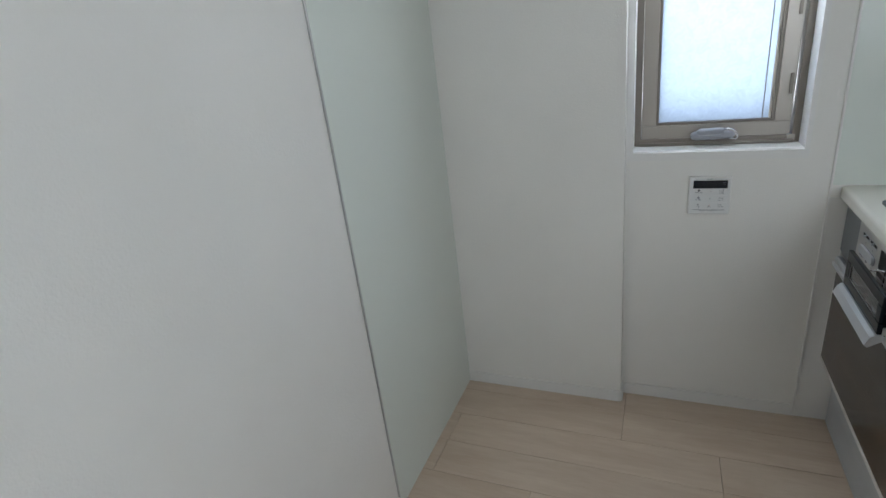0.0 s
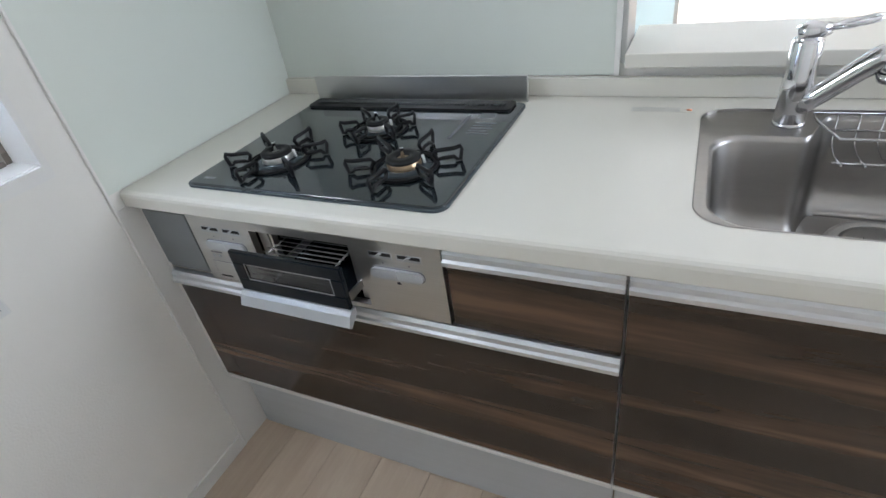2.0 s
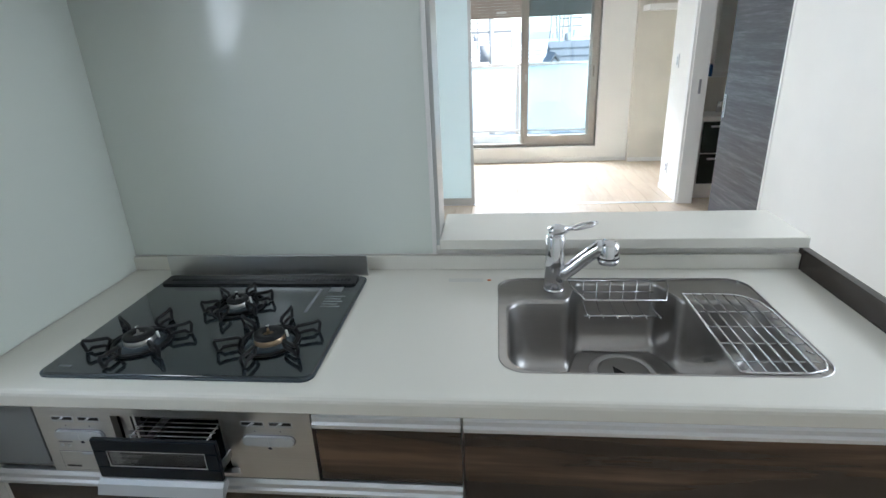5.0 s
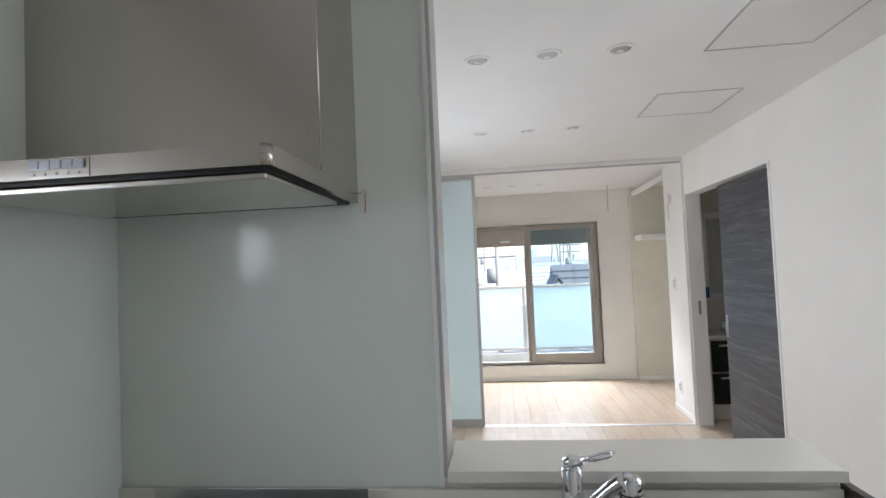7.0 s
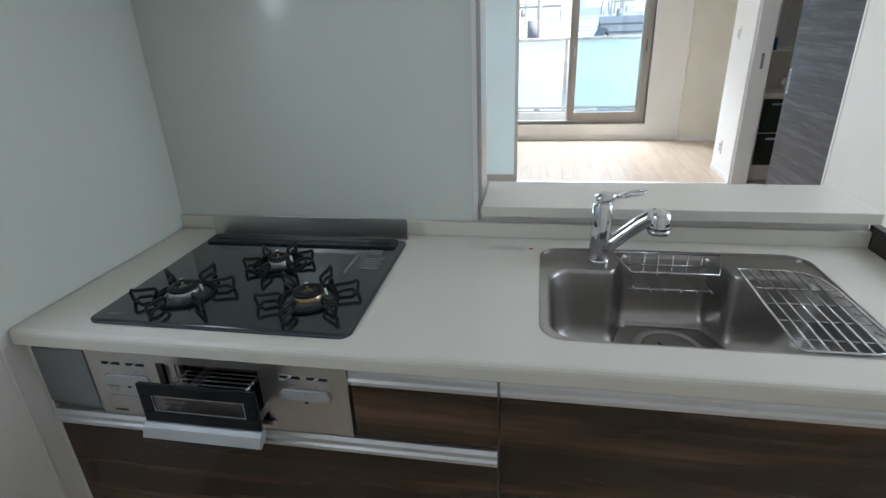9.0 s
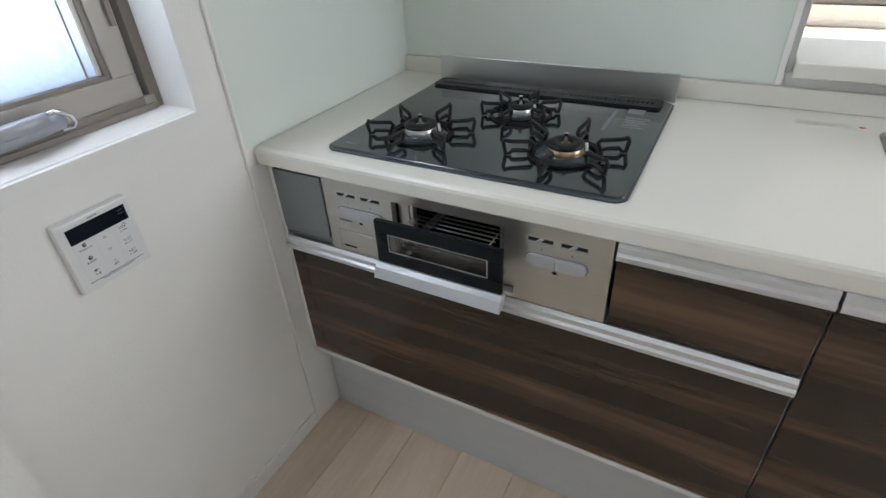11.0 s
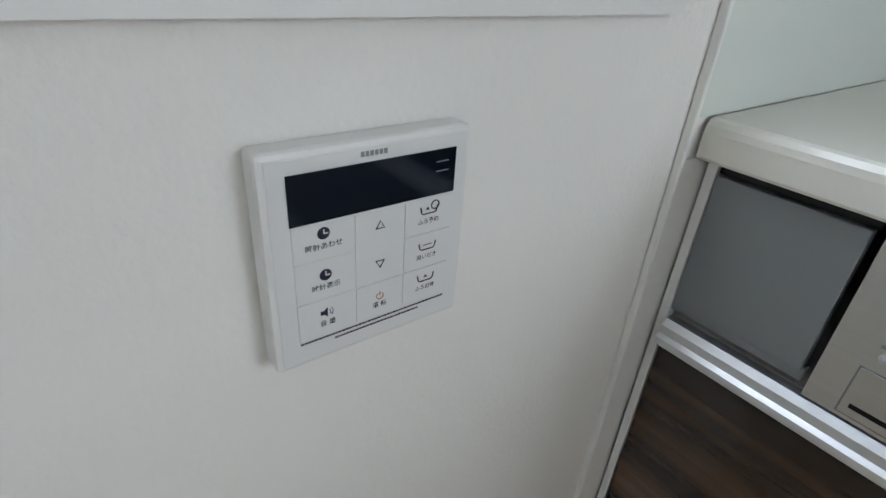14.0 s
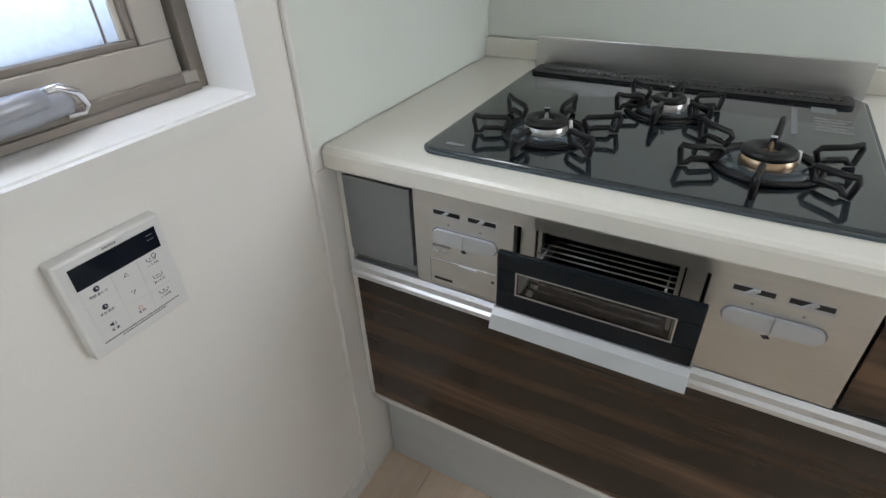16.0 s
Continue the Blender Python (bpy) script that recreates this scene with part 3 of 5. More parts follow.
thing("closet_shelf", box(5.05, 5.35, -3.54, -2.80, 1.73, 1.79, 0.002), TRIM, "white shelf board inside the open closet", "shelf")
cord = group_thing("hanging_cord", (5.04, -2.43, 2.1), "thin dark cord hanging from the bedroom ceiling", "cord")
part("cord", tube([(5.04, -2.43, 2.399), (5.042, -2.432, 2.25), (5.04, -2.43, 2.08)], 0.003, 6), INKGREY, cord)
part("hook_plate", lathe([(0.018, 0), (0.016, 0.006), (0.0, 0.008)][::-1], (5.04, -2.43, 2.392), 16), WHITEPLASTIC, cord)


# ceiling fittings
def downlight():
    ob = group_thing("downlight", (0, 0, CEIL), "recessed white ceiling downlight, switched off", "ceiling light", "ceiling downlights")
    part("trim_ring", lathe([(0.044, -0.001), (0.046, -0.004), (0.060, -0.003), (0.062, 0.0)], (0, 0, CEIL), 32), TRIM, ob)
    part("reflector", lathe([(0.045, -0.0012), (0.036, -0.0016), (0.02, -0.0018), (0.001, -0.002)], (0, 0, CEIL), 24), PARTFRAME, ob, "shaded silver reflector")
    part("lamp", lathe([(0.016, -0.0022), (0.014, -0.006), (0.001, -0.007)], (0.012, 0, CEIL), 16), WHITEPLASTIC, ob)
    return ob


_dl = downlight()
_spots = [(0.884, -1.058), (0.885, -1.368), (0.889, -1.681), (2.180, -1.026), (2.180, -1.338), (2.178, -1.651), (4.66, -0.99), (4.66, -1.29), (4.66, -1.595)]
_dl.location = (*_spots[0], CEIL)
for s in _spots[1:]:
    copy_thing(_dl, Matrix.Translation((*s, CEIL)))


def hatch(x0, y0):
    ob = group_thing("ceiling_hatch", (x0 + 0.23, y0 + 0.23, CEIL), "square ceiling inspection hatch with a slim silver rim", "ceiling hatch", "ceiling hatches")
    bm = bmesh.new()
    s = 0.46
    for a in ((0, s, 0, 0.008), (0, s, s - 0.008, s), (0, 0.008, 0.008, s - 0.008), (s - 0.008, s, 0.008, s - 0.008)):
        box(x0 + a[0], x0 + a[1], y0 + a[2], y0 + a[3], CEIL - 0.003, CEIL - 0.0002, bm=bm)
    part("rim", bm, PARTFRAME, ob)
    part("hatch_panel", box(x0 + 0.009, x0 + s - 0.009, y0 + 0.009, y0 + s - 0.009, CEIL - 0.0015, CEIL - 0.0002), CEILING, ob)


hatch(0.535, -2.52)
hatch(1.573, -2.49)


def wall_plate(name, x, z, w, h, label, category, keys):
    ob = group_thing(name, (x, SOUTH, z), label, category)
    part("plate", box(x - w / 2, x + w / 2, SOUTH, SOUTH + 0.008, z - h / 2, z + h / 2, 0.002), WHITEPLASTIC, ob)
    for k in range(keys):
        zz = z - h * 0.3 + h * 0.6 * (k + 0.5) / keys
        part("rocker", box(x - w * 0.2, x + w * 0.2, SOUTH + 0.008, SOUTH + 0.011, zz - h * 0.25 / keys, zz + h * 0.25 / keys, 0.001), HANDLEGREY if name == "light_switch" else INKGREY, ob)


wall_plate("light_switch", 3.895, 1.24, 0.07, 0.12, "white light switch plate on the wall by the partition", "light switch", 3)
wall_plate("wall_outlet", 3.895, 0.25, 0.07, 0.12, "white wall socket low on the wall", "wall outlet", 2)
al = group_thing("fire_alarm", (3.905, SOUTH, 2.07), "round white alarm on the wall near the ceiling", "alarm")
part("body", lathe([(0.05, 0.0), (0.05, 0.02), (0.035, 0.03), (0.001, 0.031)], (3.905, SOUTH, 2.07), 24, axis="y"), WHITEPLASTIC, al)
part("pull_string", tube([(3.905, SOUTH + 0.02, 2.02), (3.905, SOUTH + 0.018, 1.86)], 0.002, 6), INKGREY, al)

# washroom
van = group_thing("vanity_unit", (3.80, -3.25, 0), "white washroom vanity with dark drawers", "vanity unit")
part("body", box(3.65, 3.978, -3.62, -2.955, 0.0, 0.725, 0.002), TRIM, van)
part("basin_top", box(3.63, 3.978, -3.63, -2.950, 0.7255, 0.765, 0.006), WHITEPLASTIC, van)
for k, (a, b) in enumerate(((0.14, 0.42), (0.43, 0.715))):
    dr = part("drawer", box(3.634, 3.6495, -3.61, -2.995, a, b, 0.002), VANITY, van, "dark green-black glossy drawer")
    part("handle", box(3.618, 3.6338, -3.40, -3.06, b - 0.05, b - 0.035, 0.002), ALU, dr)
mc = group_thing("mirror_cabinet", (3.9, -3.25, 1.1), "mirrored washroom cabinet above the vanity", "mirror cabinet")
part("body", box(3.86, 3.979, -3.62, -2.96, 1.10, 1.88, 0.002), TRIM, mc)
part("mirror_door", box(3.853, 3.8595, -3.61, -3.10, 1.13, 1.86, 0.001), MIRROR, mc)
part("tray_shelf", box(3.80, 3.859, -3.30, -2.96, 1.085, 1.097, 0.002), TRIM, mc)
part("open_shelf", box(3.848, 3.8595, -3.095, -2.96, 1.10, 1.12, 0.001), TRIM, mc)
part("cabinet_light", box(3.84, 3.978, -3.55, -3.0, 1.881, 1.92, 0.003), WHITEPLASTIC, mc)

bo = group_thing("lotion_bottle", (3.825, -3.06, 1.097), "small blue bottle on the mirror cabinet's tray shelf", "bottle")
part("body", lathe([(0.018, 0), (0.019, 0.01), (0.019, 0.09), (0.008, 0.105)], (3.825, -3.06, 1.0975), 16), BLUEPLASTIC, bo)
part("cap", lathe([(0.009, 0), (0.009, 0.025)], (3.825, -3.06, 1.203), 12), WHITEPLASTIC, bo)
ba = group_thing("vanity_tap", (3.88, -3.2, 0.765), "chrome basin tap on the washroom vanity", "tap")
part("column", lathe([(0.022, 0), (0.02, 0.1)], (3.88, -3.2, 0.766), 16), CHROME, ba)
part("spout", tube([(3.88, -3.2, 0.855), (3.80, -3.2, 0.885), (3.76, -3.2, 0.875)], 0.012, 10), CHROME, ba)

# ---- outside ----
bal = tagged(new("balcony"), "concrete balcony with a milk glass railing", kind="structure")
bal.location = (6.1, -1.4, 0)
part("slab", box(5.605, 6.78, -6, 3, -0.25, -0.02), CONCRETE, bal)
# unseen slab added overhead to shade the balcony and window from the sun
part("unseen_sun_slab", box(5.605, 6.78, -6, 3, 2.4, 2.55), CEILING, bal)
part("kerb", box(6.62, 6.78, -6, 3, -0.02, 0.16, 0.004), CONCRETE, bal)
part("top_rail", box(6.66, 6.74, -6, 3, 1.14, 1.18, 0.006), SASH, bal, "brown-grey aluminium top rail")
part("bottom_rail", box(6.68, 6.72, -6, 3, 0.20, 0.23, 0.003), SASH, bal)
for k in range(8):
    ya = -6 + k * 1.14
    part("post", box(6.685, 6.715, ya - 0.02, ya + 0.02, 0.16, 1.14, 0.002), SASH, bal)
    part("pane", box(6.696, 6.702, ya + 0.03, ya + 1.11, 0.235, 1.135), MILKRAIL, bal)
structure("ground", box(-300, 900, -700, 700, -7.2, -7.0), GROUND, "built-up ground far below the balcony")


def house(x, y, w, dep, eaves, ridge, turn, wall_mat, roof_mat, label):
    """A gabled house; the ridge runs along its width."""
    g = group_thing("house", (x, y, -7.0), label, "house", "houses beyond the balcony")
    g.rotation_euler = (0, 0, radians(turn))
    m = world_of(g)

    def local(bm):
        bm.transform(m)
        return bm
    h = eaves + 7.0
    r = ridge + 7.0
    bm = prism([(-dep / 2, 0), (dep / 2, 0), (dep / 2, h), (0, r - 0.15), (-dep / 2, h)], -w / 2, w / 2, "y")
    part("wall", local(bm), wall_mat, g)
    o, t = 0.5, 0.18
    slope = (r - h) / (dep / 2)
    rb = bmesh.new()
    for s in (-1, 1):
        prism([(0, r), (s * (dep / 2 + o), h - o * slope), (s * (dep / 2 + o), h - o * slope + t), (0, r + t)], -w / 2 - o, w / 2 + o, "y", rb)
    roof = part("roof", local(rb), roof_mat, g)
    cb = bmesh.new()
    n = 9
    for s in (-1, 1):
        for k in range(1, n):
            u = k / n
            px, pz = s * (dep / 2 + o) * u, r + (h - o * slope - r) * u + t
            box(px - 0.06, px + 0.06, -w / 2 - o, w / 2 + o, pz - 0.02, pz + 0.045, bm=cb)
    part("roof_courses", local(cb), roof_mat, roof)
    for fl in range(2):
        for yy in (-w * 0.28, w * 0.28):
            wn = part("window", local(frame_bm_x(-dep / 2 - 0.06, yy - 0.8, yy + 0.8, 0.9 + fl * 2.8, 2.1 + fl * 2.8)), TRIM, g)
            part("pane", local(box(-dep / 2 - 0.03, -dep / 2 + 0.02, yy - 0.74, yy + 0.74, 0.96 + fl * 2.8, 2.04 + fl * 2.8)), FARGLASS, wn)
    return g


def frame_bm_x(x, y0, y1, z0, z1):
    bm = bmesh.new()
    for a in ((y0, y1, z0, z0 + 0.06), (y0, y1, z1 - 0.06, z1), (y0, y0 + 0.06, z0 + 0.06, z1 - 0.06), (y1 - 0.06, y1, z0 + 0.06, z1 - 0.06)):
        box(x, x + 0.1, *a, bm=bm)
    return bm


_rng = random.Random(5)
_kinds = ("grey slate-roofed two-storey house beyond the balcony", "pale rendered house with a dark gabled roof", "white two-storey house with a shingled roof")
_near = house(21, -6.9, 6.4, 7, -0.9, 1.27, 0, FACADES[2], ROOFDARK, "white house with a ribbed grey gabled roof facing the balcony")
_bm = prism([(-3.52, 0.30), (-3.15, 0.90), (-2.78, 0.30)], 17.9, 20.4, "x")
_dm = part("dormer", _bm, TRIM, _near, "small white gabled dormer")
_bm = bmesh.new()
for _s in (-1, 1):
    prism([(-3.15, 1.0), (-3.15 + _s * 0.50, 0.20), (-3.15 + _s * 0.50, 0.30), (-3.15, 1.10)], 17.8, 20.4, "x", _bm)
part("dormer_roof", _bm, ROOFDARK, _dm)
part("dormer_pane", box(17.88, 17.895, -3.27, -3.03, 0.36, 0.60), FARGLASS, _dm)
house(33, -0.2, 8, 7, -0.7, 1.0, 0, FACADES[0], ROOFS[1], "cream house with a pale grey ribbed roof")
house(58, 3.1, 7, 4, -0.2, 1.5, 90, FACADES[2], ROOFS[3], "white house with a steep blue-grey gable")
for i in range(40):
    ring = i // 8
    dist = 32 + ring * 17 + _rng.uniform(-4, 4)
    yy = -24 - ring * 9 + (i % 8) * (6 + ring * 2.6) + _rng.uniform(-1.5, 1.5)
    house(dist, yy, _rng.uniform(6, 9), _rng.uniform(6, 8), _rng.uniform(-2, -0.8) + max(0, dist - 40) * 0.018, _rng.uniform(0.2, 1.3) + max(0, dist - 40) * 0.024, _rng.choice((0, 90, 8, 82)), _rng.choice(FACADES), _rng.choice(ROOFS), _rng.choice(_kinds))
for i in range(12):
    x, y, w, h = 190 + _rng.uniform(-20, 60), -75 + i * 13 + _rng.uniform(-3, 3), _rng.uniform(6, 12), _rng.uniform(9, 12.5)
    tw = group_thing("apartment_block", (x, y, -7), "pale far-off apartment block on the skyline", "building", "far apartment blocks")
    part("wall", box(x, x + 12, y - w / 2, y + w / 2, -7, -7 + h), _rng.choice(FACADES), tw)
    for fl in range(int(h // 3)):
        part("window_band", box(x - 0.1, x - 0.005, y - w / 2 + 0.8, y + w / 2 - 0.8, -5.3 + fl * 3, -4.4 + fl * 3), FACADES[1], tw)
    part("roof_room", box(x + 3, x + 8, y - 1.5, y + 1.5, -7 + h, -4.6 + h), FACADES[1], tw)
for px, py, hh in ((24, -0.95, 9.9), (46, -7.3, 10.5), (62, 0.8, 11), (80, -10.2, 14)):
    ut = group_thing("utility_pole", (px, py, -7), "grey concrete utility pole above the roofs", "utility pole", "utility poles")
    part("pole", lathe([(0.17, 0), (0.10, hh)], (px, py, -7), 12), POLE, ut)
    for q in (0.3, 0.9):
        part("crossarm", box(px - 0.05, px + 0.05, py - 0.9, py + 0.9, -7 + hh - q - 0.1, -7 + hh - q), POLE, ut)
    part("transformer", lathe([(0.22, 0), (0.22, 0.7), (0.05, 0.75)], (px - 0.3, py + 0.3, -7 + hh - 2.2), 12), POLE, ut)

for px, py in ((150, -16.5), (170, -22.0)):
    ms = group_thing("lattice_mast", (px, py, -7), "tall pale lattice mast on the skyline", "pylon", "lattice masts")
    _bm = bmesh.new()
    for sx, sy in ((-1, -1), (1, -1), (1, 1), (-1, 1)):
        tube([(px + sx * 1.6, py + sy * 1.6, -7), (px + sx * 0.3, py + sy * 0.3, 12)], 0.11, 5, bm=_bm)
    tagged(part("leg_frame", _bm, POLE, ms))
    for k in range(6):
        part("brace", tube([(px, py - 1.4 + k * 0.18, -4 + k * 2.6), (px, py + 1.3 - k * 0.18, -2 + k * 2.6)], 0.07, 5), POLE, ms)

# ---- kitchen units ----
FX = -0.604
base = group_thing("drawer_cabinet", (-0.3, -0.53, 0), "dark walnut drawer cabinet with silver grips under the hob", "kitchen cabinet", "kitchen base cabinets")
part("side_panel", box(-0.647, -0.02, -0.0042, -0.0002, 0.001, 0.8118), TRIM, base, "white end panel against the wall")
part("carcass", box(-0.588, -0.02, -1.044, -0.0115, 0.256, 0.628), TRIM, base)
part("bottom_edge", box(FX, -0.5885, -1.044, -0.0115, 0.256, 0.268, 0.001), WHITEPLASTIC, base)
part("toe_board", box(-0.555, -0.540, -1.0445, -0.0110, 0.001, 0.2555, 0.001), TOE, base, "silver-grey toe board")
HANDLE = [(-0.006, 0.0), (-0.018, 0.0), (-0.0225, 0.004), (-0.0225, 0.012), (-0.0175, 0.016), (-0.0175, 0.026), (-0.0115, 0.033), (0.0, 0.033), (0.0, 0.0)]


def front(name, y0, y1, z0, z1, parent, handle=True):
    f = part(name, box(FX, FX + 0.018, y0, y1, z0, z1, 0.0012), WALNUT, parent, "dark walnut drawer front")
    if handle:
        part("handle", prism([(FX + 0.008 + p[0], z1 + 0.0005 + p[1]) for p in HANDLE], y0, y1, "y"), ALU, f, "silver aluminium grip rail")
    return f


front("drawer", -1.0425, -0.0205, 0.272, 0.598, base)
front("drawer", -1.0425, -0.753, 0.634, 0.771, base)
part("side_stile", box(FX + 0.002, -0.5885, -0.0180, -0.0075, 0.268, 0.811, 0.001), TRIM, base)
part("carcass_upper", box(-0.588, -0.02, -1.044, -0.752, 0.6335, 0.811), TRIM, base)
base2 = group_thing("sink_cabinet", (-0.3, -1.49, 0), "sink cabinet with one deep dark walnut drawer front", "kitchen cabinet", "kitchen base cabinets")
part("carcass", box(-0.588, -0.57, -1.926, -1.046, 0.256, 0.811), TRIM, base2)
part("bottom_edge", box(FX, -0.5885, -1.926, -1.046, 0.256, 0.268, 0.001), WHITEPLASTIC, base2)
part("toe_board", box(-0.555, -0.540, -1.926, -1.0475, 0.001, 0.2555, 0.001), TOE, base2, "silver-grey toe board")
front("drawer", -1.925, -1.0475, 0.272, 0.771, base2)
thing("end_panel", prism([(-0.60, 0.001), (-0.60, 0.811), (-0.626, 0.811), (-0.626, 0.908), (-0.023, 0.908), (-0.001, 0.908), (-0.001, 0.001)], -1.951, -1.931, "y"), DARKPANEL, "dark brown wooden end panel closing the counter, rising above it", "end panel")


# counter with sink cut-out
def slab_hole(x0, x1, y0, y1, z0, z1, hole):
    bm = bmesh.new()
    cx = sum(p[0] for p in hole) / len(hole)
    cy = sum(p[1] for p in hole) / len(hole)
    outer = []
    for px, py in hole:
        dx, dy = px - cx, py - cy
        s = min(((x1 - cx) / dx if dx > 0 else (x0 - cx) / dx) if abs(dx) > 1e-9 else 1e9, ((y1 - cy) / dy if dy > 0 else (y0 - cy) / dy) if abs(dy) > 1e-9 else 1e9)
        outer.append([cx + dx * s, cy + dy * s])
    for corner in ((x0, y0), (x0, y1), (x1, y0), (x1, y1)):
        k = min(range(len(outer)), key=lambda i: (outer[i][0] - corner[0]) ** 2 + (outer[i][1] - corner[1]) ** 2)
        outer[k] = list(corner)
    top = [[bm.verts.new((*p, z)) for p in ring] for ring in (hole, outer) for z in (z1, z0)]
    ht, hb, ot, ob = top
    n = len(hole)
    for i in range(n):
        j = (i + 1) % n
        for q in ((ht[i], ht[j], ot[j], ot[i]), (hb[i], ob[i], ob[j], hb[j]), (ht[i], hb[i], hb[j], ht[j]), (ot[i], ot[j], ob[j], ob[i])):
            bm.faces.new(q)
    bmesh.ops.recalc_face_normals(bm, faces=bm.faces)
    return bm


SX0, SX1, SY0, SY1 = -0.530, -0.082, -1.758, -1.116
ctr = group_thing("counter", (-0.32, -0.96, 0.8), "off-white artificial marble kitchen counter with a thick rounded front", "worktop")
_bm = slab_hole(-0.600, -0.002, -1.9295, -1.0, 0.82, 0.85, rounded(SX0, SX1, SY0, SY1, 0.055, 8))
box(-0.600, -0.002, -1.0, -0.0045, 0.82, 0.85, bm=_bm)
part("top", _bm, COUNTER, ctr)
part("front_edge", prism([(-0.600, 0.85), (-0.613, 0.85), (-0.6185, 0.8485), (-0.6225, 0.844), (-0.624, 0.838), (-0.624, 0.815), (-0.622, 0.812), (-0.600, 0.812)], -1.9295, -0.0045, "y"), COUNTER, ctr)
part("upstand", box(-0.020, -0.0045, -1.9295, -0.0045, 0.8505, 0.893, 0.0015), COUNTER, ctr)


# sink
def bowl_ring(inset, z, pocket=True, r=0.06):
    pts = rounded(-0.516 + inset, -0.200 - inset, -1.744 + inset, -1.134 - inset, r, 7)
    out = []
    # dense walk along the outline so that the rear pocket can be shaped
    for i, p in enumerate(pts):
        q = pts[(i + 1) % len(pts)]
        steps = 48 if i % 8 == 7 else 1
        for k in range(steps):
            out.append([p[0] + (q[0] - p[0]) * k / steps, p[1] + (q[1] - p[1]) * k / steps])
    for p in out:
        if p[0] > -0.205 - inset:
            u = max(0.0, min(1.0, (p[1] + 1.575) / 0.050, (-1.285 - p[1]) / 0.050))
            p[0] += 0.106 * u * u * (3 - 2 * u)
    return [(p[0], p[1], z) for p in out]


sink = group_thing("sink", (-0.3, -1.44, 0.66), "brushed stainless steel kitchen sink with a deep rounded bowl", "sink")
_bm = bmesh.new()
_rows = [bowl_ring(-0.001, 0.8445), bowl_ring(0.003, 0.842), bowl_ring(0.006, 0.835), bowl_ring(0.010, 0.725), bowl_ring(0.014, 0.700), bowl_ring(0.021, 0.681), bowl_ring(0.030, 0.670), bowl_ring(0.042, 0.6635), bowl_ring(0.058, 0.6605)]
_vr = [[_bm.verts.new(p) for p in r] for r in _rows]
for a, b in zip(_vr, _vr[1:]):
    for k in range(len(a)):
        j = (k + 1) % len(a)
        _bm.faces.new((a[k], b[k], b[j], a[j])).smooth = True
_bm.faces.new(_vr[-1])
part("bowl", _bm, SINKSTEEL, sink)
# deck: between the cut-out and the bowl
_bm = bmesh.new()
_in = bowl_ring(-0.001, 0.8445)
_cx, _cy = -0.32, -1.444
_or = rounded(SX0 + 0.0005, SX1 - 0.0005, SY0 + 0.0005, SY1 - 0.0005, 0.055, 40)


def ray_hit(poly, dx, dy):
    best = None
    for i in range(len(poly)):
        (ax, ay), (bx, by) = poly[i], poly[(i + 1) % len(poly)]
        ex, ey = bx - ax, by - ay
        den = dx * ey - dy * ex
        if abs(den) < 1e-12:
            continue
        t = ((ax - _cx) * ey - (ay - _cy) * ex) / den
        s = ((ax - _cx) * dy - (ay - _cy) * dx) / den
        if t > 0 and -1e-6 <= s <= 1 + 1e-6 and (best is None or t > best):
            best = t
    return (_cx + dx * best, _cy + dy * best)


_outr = [ray_hit(_or, p[0] - _cx, p[1] - _cy) for p in _in]
_a = [_bm.verts.new(p) for p in _in]
_b = [_bm.verts.new((p[0], p[1], 0.8450)) for p in _outr]
_c = [_bm.verts.new((p[0], p[1], 0.8512)) for p in _outr]
_d = [_bm.verts.new((_cx + (p[0] - _cx) * 1.008, _cy + (p[1] - _cy) * 1.006, 0.8506)) for p in _outr]
for k in range(len(_a)):
    j = (k + 1) % len(_a)
    _bm.faces.new((_a[k], _a[j], _b[j], _b[k]))
    _bm.faces.new((_b[k], _b[j], _c[j], _c[k]))
    _bm.faces.new((_c[k], _c[j], _d[j], _d[k]))
part("deck", _bm, SINKSTEEL, sink)
dr = part("drain", lathe([(0.086, 0.0), (0.084, 0.0035), (0.076, 0.0045), (0.070, 0.001), (0.060, -0.001)], (-0.246, -1.432, 0.6610), 40), STEEL, sink, "round steel drain rim")
part("drain_lid", lathe([(0.064, 0.0), (0.064, 0.004), (0.056, 0.0055), (0.001, 0.006)], (-0.246, -1.432, 0.6620), 36), SINKSTEEL, dr)
part("drain_slot", prism([(-0.292, -1.405), (-0.292, -1.462), (-0.228, -1.408)], 0.6681, 0.6689, "z"), RUBBERSHADE, dr)

# rear wire basket
bk = group_thing("sink_basket", (-0.12, -1.43, 0.78), "stainless wire basket hooked in the rear of the sink", "sink basket")
_y0, _y1, _xb, _xf = -1.560, -1.305, -0.098, -0.203
part("rim", tube([(_xb, _y0, 0.851), (_xb, _y1, 0.851), (_xb - 0.03, _y1 - 0.004, 0.847), (_xf, _y1 - 0.03, 0.845), (_xf, _y0 + 0.03, 0.845), (_xb - 0.03, _y0 + 0.004, 0.847)], 0.0025, 8, True), WIRE, bk)
for k in range(6):
    yy = -1.345 - k * 0.0350
    part("rib", tube([(_xb, yy, 0.851), (_xb - 0.004, yy, 0.80), (_xb - 0.02, yy, 0.794), (_xf + 0.045, yy, 0.790), (_xf + 0.035, yy, 0.794), (_xf - 0.010, yy, 0.800)], [0.0018, 0.0018, 0.0014, 0.0011, 0.0018, 0.0020], 6), WIRE, bk)
part("cross_wire", tube([(_xf + 0.010, _y0 + 0.03, 0.7955), (_xf + 0.010, _y1 - 0.03, 0.7955)], 0.0022, 6), WIRE, bk)
